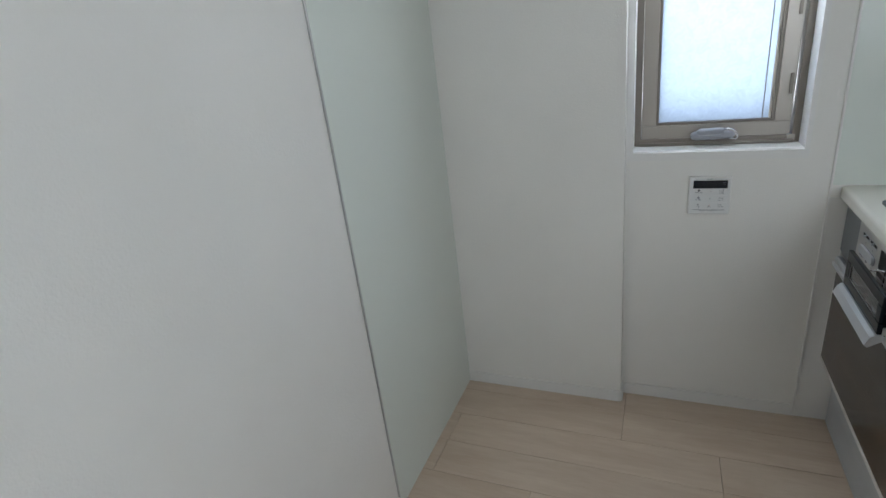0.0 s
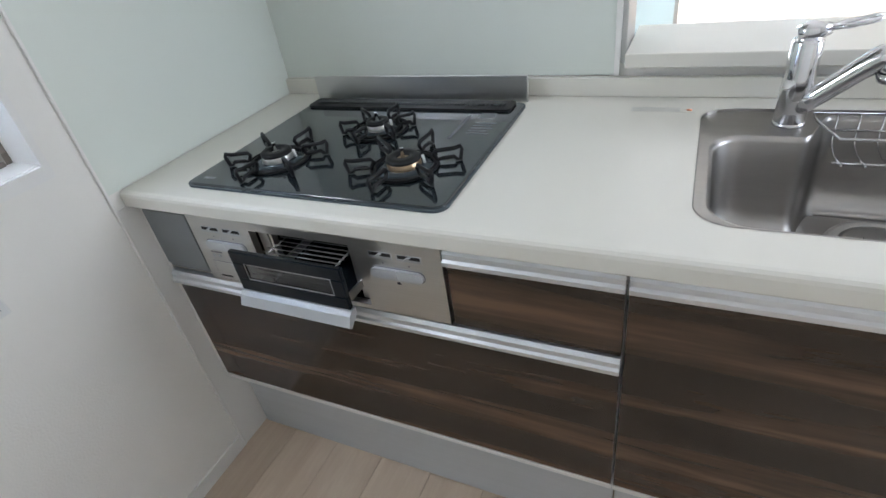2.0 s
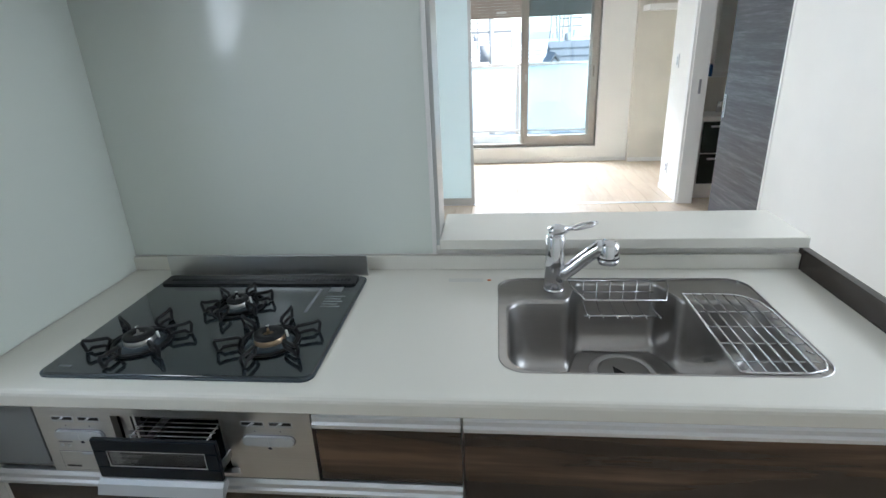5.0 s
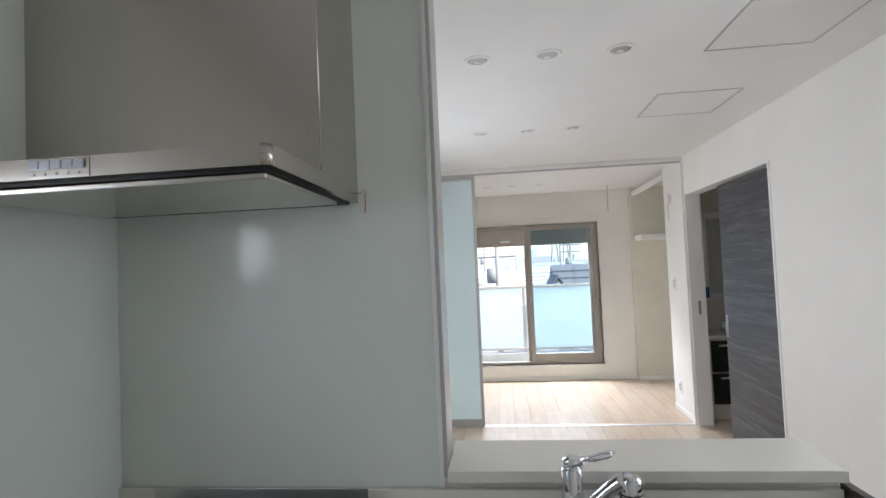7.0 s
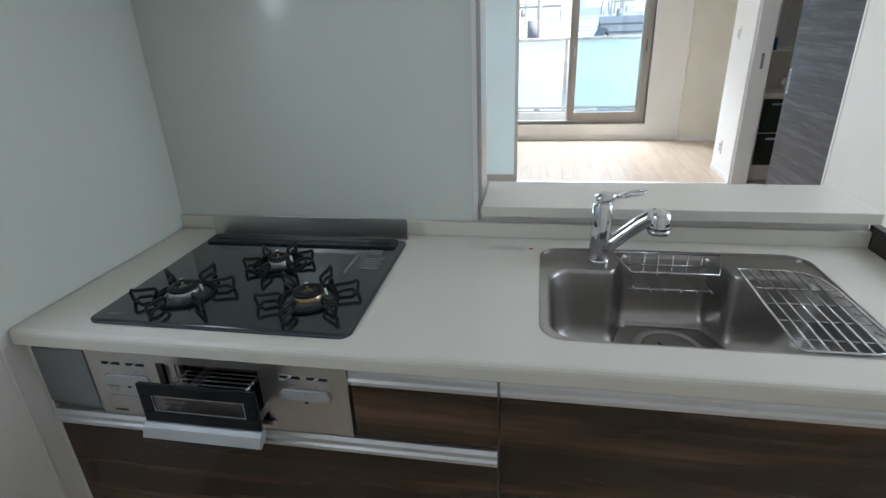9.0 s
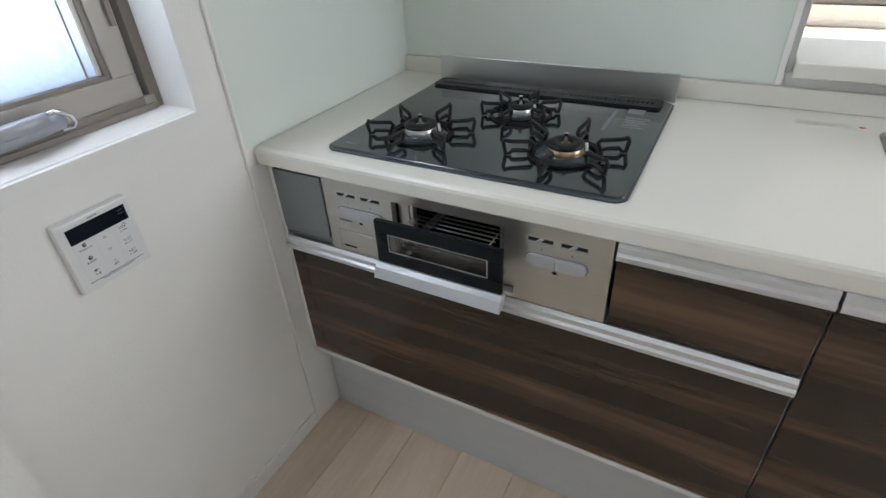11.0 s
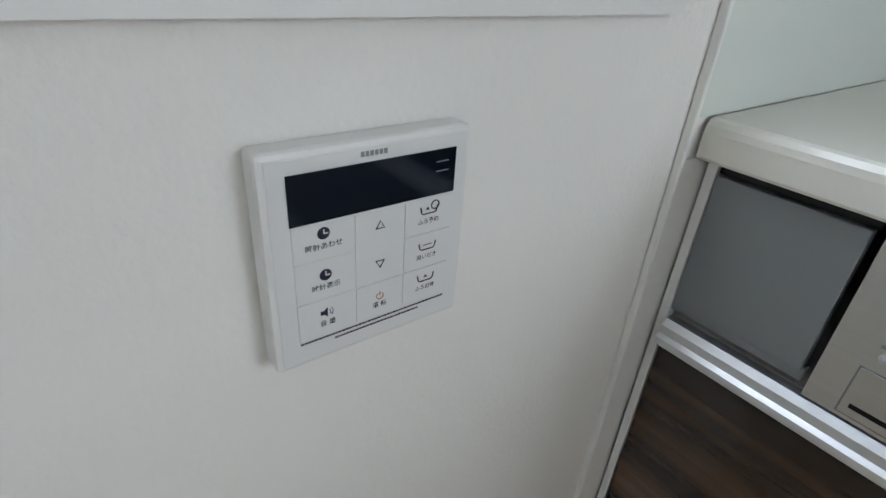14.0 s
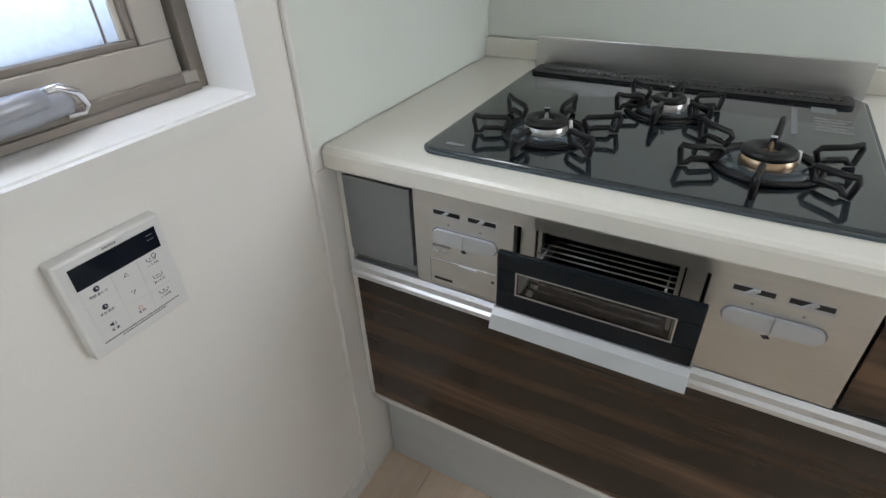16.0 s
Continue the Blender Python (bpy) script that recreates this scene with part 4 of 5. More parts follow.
part("cross_wire", tube([(_xb - 0.004, _y0 + 0.02, 0.82), (_xb - 0.004, _y1 - 0.02, 0.82)], 0.0022, 6), WIRE, bk)

# drying grid
gr = group_thing("drying_rack", (-0.33, -1.66, 0.85), "stainless wire draining rack laid over the sink", "draining rack")
_gx0, _gx1, _gy0, _gy1 = -0.518, -0.184, -1.748, -1.574
part("rim", tube([(_gx1, _gy1, 0.8535), (_gx0, _gy1, 0.8535), (_gx0 - 0.004, _gy1 - 0.012, 0.8535), (_gx0 - 0.003, _gy0 + 0.050, 0.8535), (_gx0 + 0.008, _gy0 + 0.016, 0.8535), (_gx0 + 0.040, _gy0, 0.8535), (-0.270, _gy0 + 0.002, 0.8535), (-0.222, _gy0 + 0.012, 0.8535), (-0.196, _gy0 + 0.036, 0.8535), (_gx1, _gy0 + 0.075, 0.8535)], 0.0028, 8, True), WIRE, gr)
for k in range(6):
    yy = _gy1 - (k + 1) * 0.0237
    part("long_wire", tube([(_gx1 - (0.002, 0.002, 0.002, 0.002, 0.006, 0.022)[k], yy, 0.8535), (_gx0 - 0.002, yy, 0.8535)], 0.0023, 6), WIRE, gr)
for xx in (-0.268, -0.338, -0.408, -0.476):
    part("cross_wire", tube([(xx, _gy1, 0.8492), (xx, _gy0 + 0.002, 0.8492), (xx, _gy0 - 0.002, 0.8515)], 0.0019, 6), WIRE, gr)
for xx in (-0.300, -0.372, -0.442):
    part("foot_clip", tube([(xx, _gy0 - 0.003, 0.8530), (xx, _gy0 - 0.001, 0.8470), (xx + 0.012, _gy0 + 0.010, 0.8460)], 0.0020, 6), WIRE, gr)

# tap
tap = group_thing("kitchen_tap", (-0.140, -1.262, 0.845), "chrome single-lever kitchen tap with a slanted spout", "tap")
tx, ty = -0.140, -1.262
part("base_flange", lathe([(0.027, 0), (0.027, 0.004), (0.0245, 0.008)], (tx, ty, 0.8455), 32), CHROME, tap)
part("column", lathe([(0.0255, 0), (0.0255, 0.080), (0.0245, 0.085), (0.0245, 0.140), (0.021, 0.145), (0.001, 0.146)], (tx, ty, 0.853), 32), CHROME, tap)
sp = part("spout", tube([(tx - 0.005, ty - 0.006, 0.883), (tx - 0.015, ty - 0.03, 0.903), (tx - 0.024, ty - 0.080, 0.952), (tx - 0.029, ty - 0.104, 0.972), (tx - 0.033, ty - 0.116, 0.976)], [0.021, 0.0175, 0.0185, 0.021, 0.022], 20), CHROME, tap)
part("spray_head", lathe([(0.001, 0.026), (0.018, 0.024), (0.0255, 0.014), (0.0265, -0.020), (0.0265, -0.021), (0.0255, -0.0215), (0.0265, -0.022), (0.0265, -0.028), (0.0245, -0.033), (0.001, -0.034)], (tx - 0.036, ty - 0.126, 0.969), 28), CHROME, sp)
part("head_ring", lathe([(0.0270, 0.0), (0.0270, 0.003)], (tx - 0.036, ty - 0.126, 0.951), 28), RUBBERSHADE, sp)
lv = part("lever", tube([(tx, ty + 0.018, 1.004), (tx, ty, 1.008), (tx - 0.004, ty - 0.03, 1.014)], [0.014, 0.019, 0.009], 16), CHROME, tap)
part("lever_loop", tube([(tx - 0.004, ty - 0.02, 1.014), (tx + 0.008, ty - 0.05, 1.020), (tx + 0.006, ty - 0.085, 1.028), (tx - 0.006, ty - 0.098, 1.031), (tx - 0.02, ty - 0.085, 1.028), (tx - 0.020, ty - 0.05, 1.020)], 0.0045, 8, True), CHROME, lv)

# label on the counter
st = group_thing("counter_label", (-0.09, -1.04, 0.85), "small pale warning label stuck on the counter", "label")
part("paper", box(-0.108, -0.078, -1.106, -0.981, 0.8501, 0.8504), COUNTER, st)
for k in range(4):
    part("print_line", box(-0.086 - k * 0.006, -0.0835 - k * 0.006, -1.075, -0.98, 0.85045, 0.8506), PARTFRAME, st)
part("red_mark", lathe([(0.006, 0.0), (0.001, 0.0002)], (-0.093, -1.092, 0.8504), 12), INKRED, st)

# ---- hob ----
HX0, HX1, HY0, HY1 = -0.571, -0.080, -0.745, -0.157
hob = group_thing("gas_hob", (-0.33, -0.45, 0.85), "dark grey glass three-burner gas hob with black pan supports", "gas hob")
_bm = prism(rounded(HX0, HX1, HY0, HY1, 0.022, 6), 0.8505, 0.8575, "z")
bmesh.ops.bevel(_bm, geom=[e for e in _bm.edges if all(v.co.z > 0.857 for v in e.verts)], offset=0.004, segments=3, affect="EDGES", profile=0.5)
for _f in _bm.faces:
    _f.smooth = abs(_f.normal.z) < 0.999
part("glass_top", _bm, HOBGLASS, hob)
part("edge_frame", prism(rounded(HX0 - 0.006, HX1 + 0.004, HY0 - 0.004, HY1 + 0.004, 0.026, 6), 0.8502, 0.8545, "z"), HOBEDGE, hob, "grey metal edge frame")
vt = part("rear_vent", prism(rounded(-0.146, -0.086, -0.726, -0.166, 0.012, 4), 0.8575, 0.8630, "z"), BLACK, hob, "black slotted exhaust cover")
_bm = bmesh.new()
for k in range(52):
    yy = -0.190 - k * 0.0101
    box(-0.125, -0.113, yy - 0.003, yy + 0.003, 0.8631, 0.8645, bm=_bm)
part("vent_grating", _bm, BLACKGLOSS, vt)
part("backguard", box(-0.064, -0.058, -0.746, -0.146, 0.8505, 0.914, 0.0012), STEEL, hob, "brushed steel back guard")
for k in range(5):
    part("print_line", box(-0.215 - k * 0.014, -0.208 - k * 0.014, -0.718 + (k % 2) * 0.008, -0.668, 0.8576, 0.8578), PRINT, hob)
part("print_box", box(-0.185, -0.155, -0.700, -0.665, 0.8576, 0.8578), PRINT, hob)
part("print_strip", box(-0.30, -0.17, -0.645, -0.637, 0.8576, 0.8578), PRINT, hob)
part("badge", box(-0.548, -0.540, -0.215, -0.185, 0.8576, 0.8578), PRINT, hob)


def burner(x, y, s, turn, ring_mat, reach):
    b = part("burner", lathe([(0.058 * s, 0.0), (0.056 * s, 0.003), (0.040 * s, 0.005), (0.032 * s, 0.006)], (x, y, 0.8576), 36), HOBEDGE, hob, "round gas burner with a ring")
    part("drip_ring", tube([(x + 0.060 * s * math.cos(radians(k * 15)), y + 0.060 * s * math.sin(radians(k * 15)), 0.8605) for k in range(24)], 0.0032, 8, True), BLACK, b)
    part("flame_ring", lathe([(0.034 * s, 0), (0.035 * s, 0.002), (0.033 * s, 0.017), (0.030 * s, 0.019)], (x, y, 0.8585), 36), ring_mat, b)
    cap = lathe([(0.0345 * s, 0), (0.034 * s, 0.005), (0.030 * s, 0.008), (0.014 * s, 0.008), (0.0125 * s, 0.001), (0.001, 0.001)], (x, y, 0.8755), 36)
    part("cap", cap, BLACK, b)
    part("sensor", lathe([(0.0038, 0.0), (0.0038, 0.020), (0.0043, 0.021), (0.001, 0.0215)], (x, y, 0.8780), 16), CHROME, b)
    a0 = radians(turn + 180)
    part("igniter", tube([(x + 0.040 * s * math.cos(a0), y + 0.040 * s * math.sin(a0), 0.860), (x + 0.038 * s * math.cos(a0), y + 0.038 * s * math.sin(a0), 0.8785)], 0.003, 8), KEYWHITE, b)
    sup = group_part("pan_support", (x, y, 0.8576), hob)
    for k in range(6):
        a = radians(turn + 60 * k)
        ca, sa = math.cos(a), math.sin(a)
        pts = [(0.064, 0.008), (0.057, 0.024), (0.062, 0.030), (0.098, 0.031), (0.110, 0.035), (0.112, 0.028), (0.108, 0.003), (0.100, 0.005), (0.096, 0.011), (0.075, 0.010)]
        bm = bmesh.new()
        loop = [(x + reach * r * 0.95 * ca, y + reach * r * 0.95 * sa, 0.8582 + z * 0.84) for r, z in pts]
        tube(loop, 0.0042, 6, True, bm)
        part("arm", bm, BLACK, sup)


def group_part(name, at, parent):
    """A ring that carries the arms of one pan support."""
    x, y, z = at
    return part(name, tube([(x + 0.066 * math.cos(radians(k * 15)), y + 0.066 * math.sin(radians(k * 15)), z + 0.0035) for k in range(24)], 0.0030, 6, True), BLACK, parent, "black enamelled pan support")


burner(-0.448, -0.307, 0.97, 114, STEEL, 1.04)
burner(-0.438, -0.608, 0.99, 114, BRASS, 1.06)
burner(-0.270, -0.456, 0.78, 114, STEEL, 0.80)

# ---- grill panel ----
gp = group_thing("grill_unit", (-0.5, -0.45, 0.64), "stainless gas grill front with its glazed door pulled open", "grill")
PX = -0.608
_bm = bmesh.new()
_hy0, _hy1, _hz0, _hz1 = -0.580, -0.325, 0.644, 0.783
for a in ((-0.7475, _hy0, 0.6345, 0.806), (_hy1, -0.1585, 0.6345, 0.806), (_hy0, _hy1, _hz1, 0.806), (_hy0, _hy1, 0.6345, _hz0)):
    box(PX, PX + 0.016, a[0], a[1], a[2], a[3], bm=_bm)
bmesh.ops.remove_doubles(_bm, verts=_bm.verts, dist=1e-5)
part("face_plate", _bm, STEEL, gp, "brushed stainless face plate")
part("cavity", prism([(PX + 0.017, _hz0 - 0.002), (-0.24, _hz0 - 0.002), (-0.24, _hz1 + 0.002), (PX + 0.017, _hz1 + 0.002), (PX + 0.017, _hz1 + 0.0005), (-0.242, _hz1 + 0.0005), (-0.242, _hz0 - 0.0005), (PX + 0.017, _hz0 - 0.0005)], _hy0 - 0.004, _hy1 + 0.004, "y"), BLACK, gp)
for yy in (_hy0 - 0.004, _hy1 + 0.002):
    part("cavity_side", box(PX + 0.017, -0.243, yy, yy + 0.002, _hz0, _hz1), BLACK, gp)
part("cavity_frame", swap_xy(frame_bm(_hy0 + 0.03, _hy1 - 0.03, _hz0 + 0.02, _hz1 - 0.002, 0.006, PX + 0.020, PX + 0.034)), STEEL, gp)
for yy in (_hy0 + 0.004, _hy1 - 0.028):
    part("cavity_cheek", box(PX + 0.018, PX + 0.026, yy, yy + 0.024, _hz0, _hz1 - 0.001, 0.001), STEEL, gp)
for k in range(14):
    xx = -0.648 + k * 0.0135
    part("rack_wire", tube([(xx, _hy0 + 0.036, 0.747), (xx, _hy1 - 0.036, 0.747)], 0.0012, 6), RACKSTEEL, gp)
for yy in (_hy0 + 0.045, _hy1 - 0.045):
    part("rack_rail", tube([(-0.655, yy, 0.743), (-0.30, yy, 0.743)], 0.0018, 6), WIRE, gp)
for yy in (_hy0 + 0.022, _hy1 - 0.026):
    part("slide_rail", box(-0.663, -0.28, yy, yy + 0.004, 0.672, 0.690), STEEL, gp)
for zz in (0.716, 0.728):
    part("rack_front_wire", tube([(-0.650, _hy0 + 0.040, zz), (-0.650, _hy1 - 0.040, zz)], 0.0022, 6), WIRE, gp)
part("drip_tray", box(-0.655, -0.26, _hy0 + 0.035, _hy1 - 0.035, 0.662, 0.672, 0.002), BLACKGLOSS, gp)


def tilted(bm, pivot, deg):
    bm.transform(Matrix.Translation(pivot) @ Matrix.Rotation(radians(deg), 4, "Y") @ Matrix.Translation([-c for c in pivot]))
    return bm


DX, DY0, DY1, DZ0, DZ1 = -0.664, -0.584, -0.329, 0.688, 0.780
TILT_DEG = 0
gd = part("grill_door", swap_xy(frame_bm(DY0, DY1, DZ0, DZ1, 0.027, DX - 0.010, DX, 0.002)), BLACKGLOSS, gp, "black-framed grill door")
part("door_glass", box(DX - 0.006, DX - 0.003, DY0 + 0.0268, DY1 - 0.0268, DZ0 + 0.0268, DZ1 - 0.0268), SMOKE, gd)
part("glass_rim", swap_xy(frame_bm(DY0 + 0.0265, DY1 - 0.0265, DZ0 + 0.0265, DZ1 - 0.0265, 0.0020, DX - 0.0085, DX - 0.0072)), STEEL, gd)
part("grip", prism([(DX + 0.002, DZ0 - 0.001), (DX - 0.012, DZ0 - 0.001), (DX - 0.020, DZ0 - 0.008), (DX - 0.028, DZ0 - 0.028), (DX - 0.022, DZ0 - 0.033), (DX + 0.002, DZ0 - 0.016)], DY0 - 0.002, DY1 + 0.002, "y"), SILVERPLASTIC, gd, "pale silver grip")


def capsule_half(ya, yb, z0, z1, round_first):
    """Outline (y, z) of half a flat pill; the rounded end lies at ya or at yb."""
    r, n = (z1 - z0) / 2, 8
    zc, s = (z0 + z1) / 2, (1 if yb > ya else -1)
    if round_first:
        arc = [(ya + s * (r - r * math.cos(radians(a))), zc + r * math.sin(radians(a))) for a in range(-90, 91, 180 // n)]
        return [(yb, z0)] + arc + [(yb, z1)]
    arc = [(yb - s * (r - r * math.cos(radians(a))), zc + r * math.sin(radians(a))) for a in range(-90, 91, 180 // n)]
    return [(ya, z0)] + arc + [(ya, z1)]


def controls(y0, y1, name):
    """One pair of ignition keys with slots above; y0 is nearer the wall."""
    w = abs(y1 - y0)
    mid = (y0 + y1) / 2
    for a, b in ((y0, mid + 0.005), (mid - 0.005, y1)):
        sl = part("lever_slot", box(PX - 0.0008, PX + 0.001, a, b, 0.7655, 0.7785), SILVERPLASTIC, gp, "pale rim with a dark flame lever slot")
        part("slot_opening", box(PX - 0.0012, PX - 0.0007, a - 0.002, b + 0.002, 0.7705, 0.7775), RUBBERSHADE, sl)
        m2 = (a + b) / 2
        part("flame_lever", prism([(m2 + 0.010, 0.7695), (m2 + 0.004, 0.7695), (m2 - 0.006, 0.7775), (m2 + 0.001, 0.7775)], PX - 0.006, PX - 0.0012, "x"), SILVERPLASTIC, sl)
    part("surround", prism(capsule_half(y0 + 0.003, mid, 0.721, 0.747, True)[::-1], PX - 0.0010, PX - 0.0001, "x"), INKGREY, gp)
    part("surround", prism(capsule_half(mid, y1 - 0.003, 0.721, 0.747, False)[::-1], PX - 0.0010, PX - 0.0001, "x"), INKGREY, gp)
    part("ignition_key", prism(capsule_half(y0, mid + 0.0005, 0.7235, 0.7455, True), PX - 0.007, PX - 0.0011, "x"), SILVERPLASTIC, gp, "pale silver ignition key")
    part("ignition_key", prism(capsule_half(mid - 0.0005, y1, 0.7235, 0.7455, False), PX - 0.007, PX - 0.0011, "x"), SILVERPLASTIC, gp, "pale silver ignition key")
    for yy in (y0 - w * 0.25, y0 - w * 0.75):
        part("dot_mark", box(PX - 0.0005, PX - 0.0001, yy - 0.0015, yy + 0.0015, 0.754, 0.757), INKGREY, gp)
    part("flame_mark", prism([(mid - 0.004, 0.7115), (mid + 0.003, 0.7095), (mid + 0.007, 0.714), (mid, 0.7165)], PX - 0.0005, PX - 0.0001, "x"), INK, gp)


controls(-0.193, -0.300, "left")
controls(-0.603, -0.709, "right")
part("battery_gap", box(PX - 0.0006, PX - 0.0001, -0.3065, -0.1845, 0.6385, 0.6895), INKGREY, gp)
bt = part("battery_cover", box(PX - 0.0015, PX, -0.305, -0.186, 0.640, 0.688, 0.0006), STEEL, gp, "steel battery cover")
part("cover_lip", box(PX - 0.0045, PX - 0.0015, -0.268, -0.238, 0.682, 0.6875, 0.001), SILVERPLASTIC, bt)
part("badge", box(PX - 0.0020, PX - 0.0015, -0.225, -0.192, 0.648, 0.6525), BLACK, bt)
part("print_mark", box(PX - 0.0020, PX - 0.0015, -0.298, -0.293, 0.6705, 0.6745), INK, bt)
for k, yy in enumerate((-0.196, -0.212)):
    part("small_button", lathe([(0.004, 0), (0.004, -0.002), (0.0035, -0.0025), (0.0005, -0.003)], (PX, yy, 0.704), 12, axis="x"), SILVERPLASTIC, gp)
part("small_print", box(PX - 0.0005, PX - 0.0001, -0.222, -0.190, 0.7115, 0.7150), INKGREY, gp)
part("grill_box", box(PX + 0.018, -0.10, -0.745, _hy0 - 0.006, 0.6345, 0.79), FILLER, gp)
fl = group_thing("filler_panel", (-0.6, -0.085, 0.64), "plain grey metal filler panel beside the grill", "filler panel")
part("plate", box(FX - 0.001, FX + 0.012, -0.1492, -0.0200, 0.653, 0.797, 0.0012), FILLER, fl)
part("lower_lip", box(FX + 0.004, FX + 0.012, -0.1525, -0.0185, 0.640, 0.6545, 0.001), FILLER, fl)
part("top_gap", box(FX + 0.006, FX + 0.012, -0.1525, -0.0185, 0.7975, 0.8110, 0.001), BLACK, fl, "dark gap strip")

# ---- range hood ----
HDX, HDY = -0.568, -0.731
hood = group_thing("range_hood", (-0.3, -0.36, 1.655), "brushed steel range hood with a flat baffle plate", "range hood")
def corner_block(x0, r, z0, z1):
    """A box against the walls with its one free upright corner rounded."""
    arc = [(x0 + r - r * math.cos(radians(a)), HDY + r - r * math.sin(radians(a))) for a in range(0, 91, 10)]
    bm = prism([(x0, -0.0045)] + arc + [(-0.0045, HDY), (-0.0045, -0.0045)], z0, z1, "z")
    for f in bm.faces:
        f.smooth = abs(f.normal.x) > 0.02 and abs(f.normal.y) > 0.02
    return bm


part("canopy", corner_block(HDX, 0.016, 1.673, 1.7110), HOODSTEEL, hood)
part("duct_cover", corner_block(-0.30, 0.003, 1.7112, CEIL - 0.001), HOODSTEEL, hood)
# black slab stands in for the shade between canopy and baffle
part("gap_shade_slab", box(HDX + 0.03, -0.02, HDY + 0.02, -0.0055, 1.6680, 1.6728), RUBBERSHADE, hood)
for _x, _y in ((HDX + 0.05, HDY + 0.05), (HDX + 0.05, -0.16), (-0.20, HDY + 0.05), (-0.20, -0.16)):
    part("baffle_post", lathe([(0.008, 0), (0.008, 0.0085)], (_x, _y, 1.6598), 12), RUBBERSHADE, hood)
part("baffle_plate", box(HDX + 0.006, -0.165, HDY + 0.010, -0.110, 1.650, 1.660, 0.002), HOODSTEEL, hood, "flat steel baffle plate")
_pad = part("button_strip", box(HDX - 0.002, HDX - 0.0002, -0.395, -0.272, 1.675, 1.709, 0.0005), HOODSTEEL, hood)
for k in range(5):
    part("button", box(HDX - 0.006, HDX - 0.002, -0.2985 - k * 0.0222, -0.277 - k * 0.0222, 1.689, 1.706, 0.002), HANDLEGREY, _pad)
    part("button_mark", box(HDX - 0.0024, HDX - 0.002, -0.290 - k * 0.0222, -0.285 - k * 0.0222, 1.679, 1.683), INKGREY, _pad)
hk = group_thing("cup_hook", (-0.02, -0.735, 1.69), "small metal hook with an orange wire beside the hood", "hook")
part("hook", tube([(-0.012, -0.7275, 1.700), (-0.012, -0.742, 1.700), (-0.012, -0.752, 1.708), (-0.012, -0.757, 1.700), (-0.012, -0.752, 1.690)], 0.0015, 8), WIRE, hk)
part("wire_tag", tube([(-0.012, -0.753, 1.692), (-0.013, -0.7535, 1.66), (-0.012, -0.752, 1.645)], 0.0015, 6), INKRED, hk)

# ---- water heater control ----
rc = group_thing("heater_remote", (-0.974, -0.009, 0.76), "white heater wall remote with dark display and nine keys", "remote control")
RX0, RX1, RZ0, RZ1 = -1.033, -0.912, 0.759, 0.883
part("body", box(RX0, RX1, -0.018, -0.0005, RZ0, RZ1, 0.003), WHITEPLASTIC, rc)
fp = part("face_sheet", box(RX0 + 0.004, RX1 - 0.004, -0.0186, -0.0179, RZ0 + 0.004, RZ1 - 0.004), KEYWHITE, rc)
part("display", box(-1.020, -0.923, -0.0194, -0.0187, 0.846, 0.872), LCD, rc, "unlit dark blue-black display")
for zz in (0.865, 0.8595):
    part("display_mark", box(-0.936, -0.928, -0.0196, -0.0194, zz, zz + 0.0006), INKGREY, rc)
_bm = bmesh.new()
for k in range(6):
    box(-0.9815 + k * 0.0026, -0.9797 + k * 0.0026, -0.0190, -0.0187, 0.8750, 0.8776, bm=_bm)
part("badge", _bm, INKGREY, rc)
_cols = (-1.020, -0.986, -0.9555, -0.923)
_keys = [(0, 0.8248, 0.8448, "時計あわせ"), (0, 0.8006, 0.8242, "時計表示"), (0, 0.7770, 0.8000, "音 量"), (2, 0.8234, 0.8448, "ふろ予約"), (2, 0.8003, 0.8228, "追いだき"), (2, 0.7785, 0.7997, "ふろ自動"), (1, 0.7772, 0.7997, "運 転")]
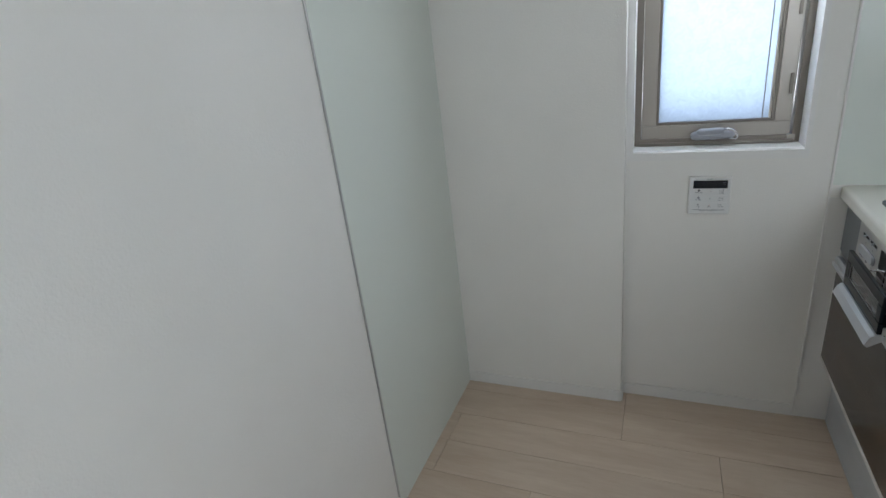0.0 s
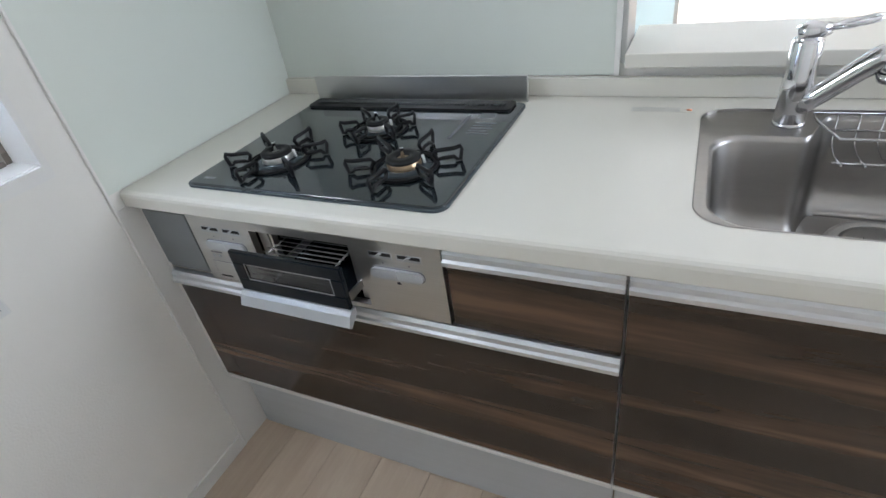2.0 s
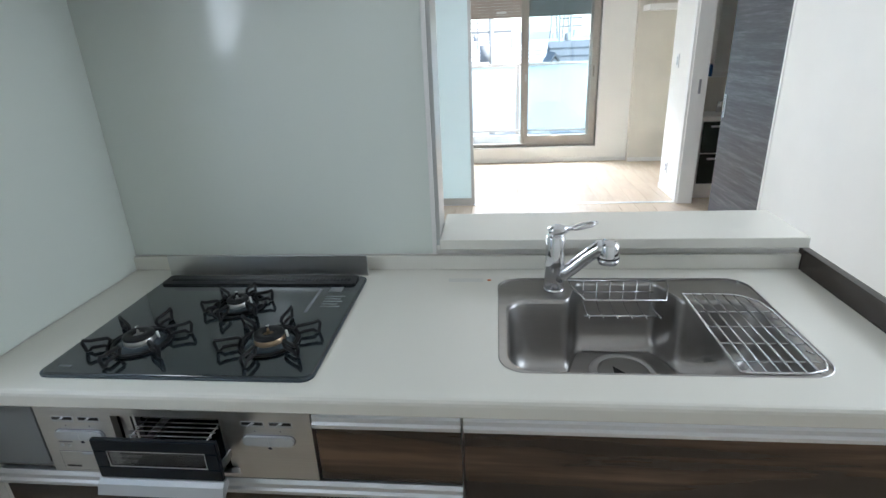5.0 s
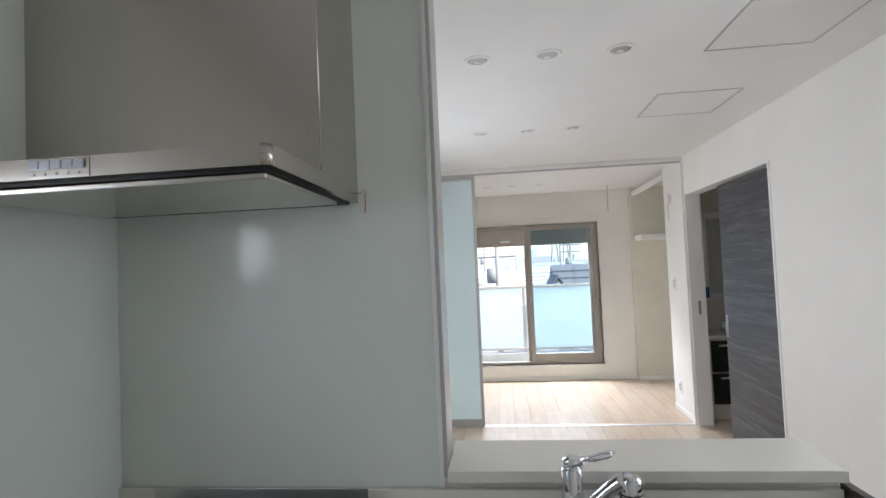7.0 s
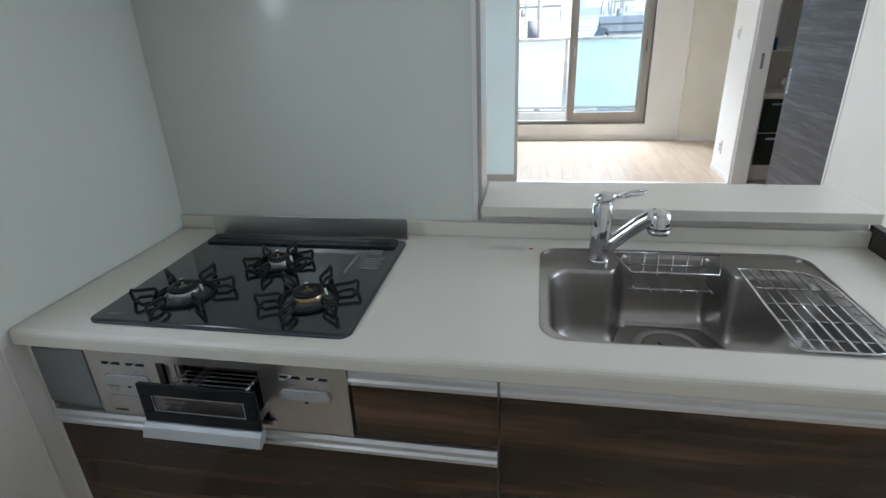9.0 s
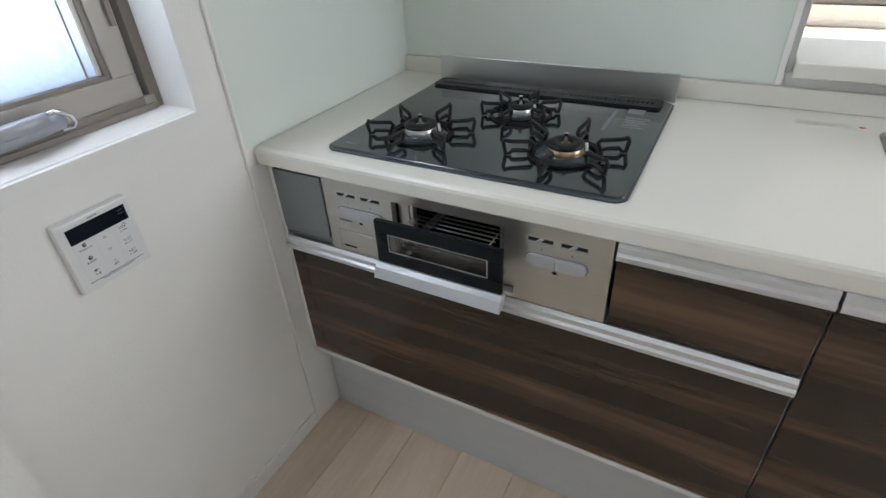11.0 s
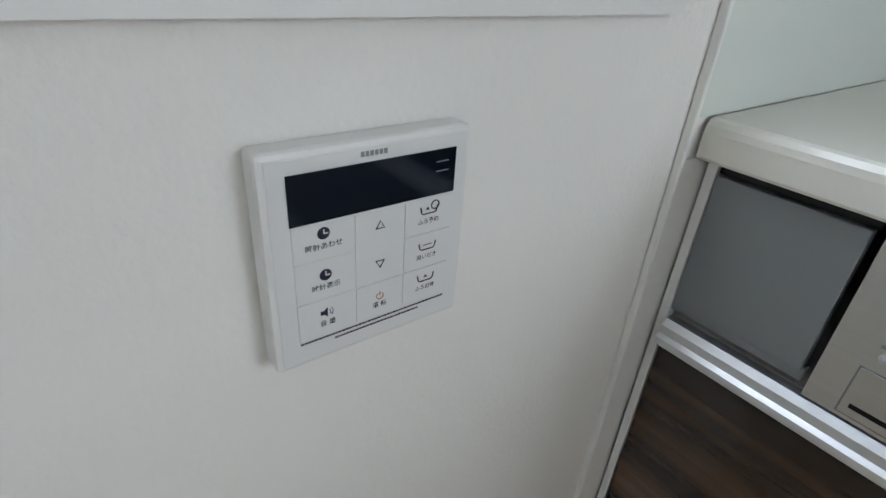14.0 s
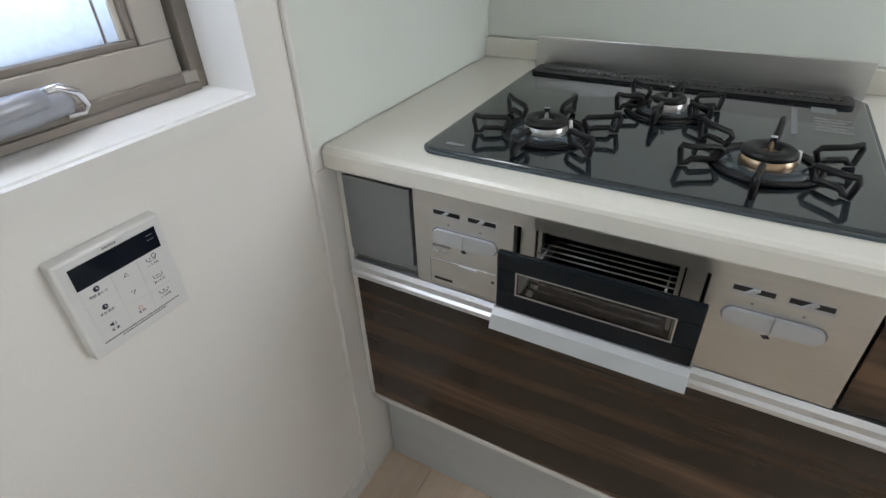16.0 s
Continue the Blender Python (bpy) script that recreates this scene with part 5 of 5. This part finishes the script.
for c, z0, z1, text in _keys:
    xa, xb = _cols[c] + 0.0006, _cols[c + 1] - 0.0006
    k = part("key", box(xa, xb, -0.0192, -0.0186, z0, z1), KEYWHITE, rc)
    words(text, ((xa + xb) / 2, -0.01935, z0 + 0.0073), 0.0036 if c == 2 else 0.0041, INK, k, "lettering")
    cx, cz = (xa + xb) / 2, z0 + 0.0145
    if c == 0 and z0 > 0.79:
        part("clock_icon", lathe([(0.0034, -0.0005), (0.0033, -0.0007), (0.0002, -0.0007)], (cx, -0.0188, cz), 20, axis="y"), INK, k)
        part("icon_hand", box(cx - 0.0003, cx + 0.0022, -0.0199, -0.0196, cz - 0.0003, cz + 0.0003), KEYWHITE, k)
        part("icon_hand", box(cx - 0.0003, cx + 0.0003, -0.0199, -0.0196, cz, cz + 0.0024), KEYWHITE, k)
    elif c == 0:
        part("speaker_icon", prism([(cx - 0.004, cz - 0.0012), (cx - 0.002, cz - 0.0012), (cx, cz - 0.003), (cx, cz + 0.003), (cx - 0.002, cz + 0.0012), (cx - 0.004, cz + 0.0012)], -0.0196, -0.0193, "y"), INK, k)
        for q in (0.0016, 0.0030):
            part("wave_icon", tube([(cx + q * math.cos(radians(a)) + 0.0002, -0.0195, cz + q * math.sin(radians(a))) for a in (-50, -25, 0, 25, 50)], 0.0002, 4), INK, k)
    elif c == 2:
        part("tub_icon", tube([(cx - 0.0058, -0.0195, cz + 0.002), (cx - 0.005, -0.0195, cz - 0.0016), (cx - 0.004, -0.0195, cz - 0.0024), (cx + 0.004, -0.0195, cz - 0.0024), (cx + 0.005, -0.0195, cz - 0.0016), (cx + 0.0058, -0.0195, cz + 0.002)], 0.00042, 4), INK, k)
        if z0 < 0.80:
            part("arrow_icon", prism([(cx - 0.0014, cz), (cx + 0.0014, cz), (cx, cz + 0.0018)], -0.0196, -0.0193, "y"), INK, k)
        elif z0 > 0.82:
            part("clock_icon", tube([(cx + 0.004 + 0.0026 * math.cos(radians(a)), -0.0195, cz + 0.0022 + 0.0026 * math.sin(radians(a))) for a in range(0, 360, 30)], 0.00042, 4, True), INK, k)
            part("arrow_icon", prism([(cx - 0.0024, cz), (cx + 0.0004, cz), (cx - 0.001, cz + 0.0018)], -0.0196, -0.0193, "y"), INK, k)
        else:
            part("steam_icon", box(cx - 0.003, cx + 0.003, -0.0196, -0.0193, cz + 0.0004, cz + 0.0008), INK, k)
    else:
        part("power_icon", tube([(cx + 0.0022 * math.cos(radians(a)), -0.0195, cz - 0.0012 + 0.0022 * math.sin(radians(a))) for a in range(125, 416, 20)], 0.0003, 4), INKRED, k)
        part("power_stroke", box(cx - 0.0002, cx + 0.0003, -0.0196, -0.0193, cz - 0.0008, cz + 0.0016), INKRED, k)
_ud = part("key", box(_cols[1] + 0.0006, _cols[2] - 0.0006, -0.0192, -0.0186, 0.8003, 0.8448), KEYWHITE, rc)
_mx = (_cols[1] + _cols[2]) / 2
for zc, s in ((0.8360, 1), (0.8120, -1)):
    part("triangle_icon", tube([(_mx - 0.0026, -0.0195, zc - 0.002 * s), (_mx + 0.0026, -0.0195, zc - 0.002 * s), (_mx, -0.0195, zc + 0.0024 * s)], 0.00042, 4, True), INK, _ud)
for k in range(2):
    _bm = bmesh.new()
    xx = -1.019 + k * 0.020
    while xx < -0.926 - k * 0.018:
        w = _rng.uniform(0.0008, 0.0022)
        box(xx, xx + w, -0.0190, -0.0187, 0.7742 - k * 0.0030, 0.7753 - k * 0.0030, bm=_bm)
        xx += w + 0.0005
    part("small_print", _bm, INK, rc)


# ---- floor boards ----
def boards():
    """Pale oak boards along x, 152 mm wide, 909 mm long, staggered row by row."""
    base_floor = bpy.data.objects["floor"]
    meshes = {}
    inv = world_of(base_floor).inverted()
    w, length = 0.1519, 0.909
    y = 0.03
    row = 0
    while y > -3.86:
        a, b = max(y - w, -3.85), min(y, 0.0)
        x = -1.21 - length * (2 + (0.5, 0.5, 0.16, 0.16, 0.78, 0.78)[row % 6] - 0.5)
        while x < 5.55:
            xa, xb = max(x, WEST - 0.05), min(x + length, 5.56)
            if xb - xa > 0.001:
                key = (round(xb - xa, 3), round(b - a, 3))
                if key not in meshes:
                    hx, hy = (xb - xa) / 2 - 0.0006, (b - a) / 2 - 0.0006
                    bm = bmesh.new()
                    rings = []
                    for ins, z in ((0, -0.0115), (0, -0.0006), (0.0006, 0.0)):
                        rings.append([bm.verts.new((sx * (hx - ins), sy * (hy - ins), z)) for sx, sy in ((-1, -1), (1, -1), (1, 1), (-1, 1))])
                    for p, q in zip(rings, rings[1:]):
                        for k in range(4):
                            bm.faces.new((p[k], p[(k + 1) % 4], q[(k + 1) % 4], q[k]))
                    bm.faces.new(rings[-1])
                    me = bpy.data.meshes.new("floor_board")
                    bm.to_mesh(me)
                    bm.free()
                    me.materials.append(OAK)
                    meshes[key] = me
                ob = new("floor_board", meshes[key])
                ob.location = ((xa + xb) / 2, (a + b) / 2, 0)
                ob.parent = base_floor
                ob.matrix_parent_inverse = inv
            x += length
        y -= w
        row += 1


boards()
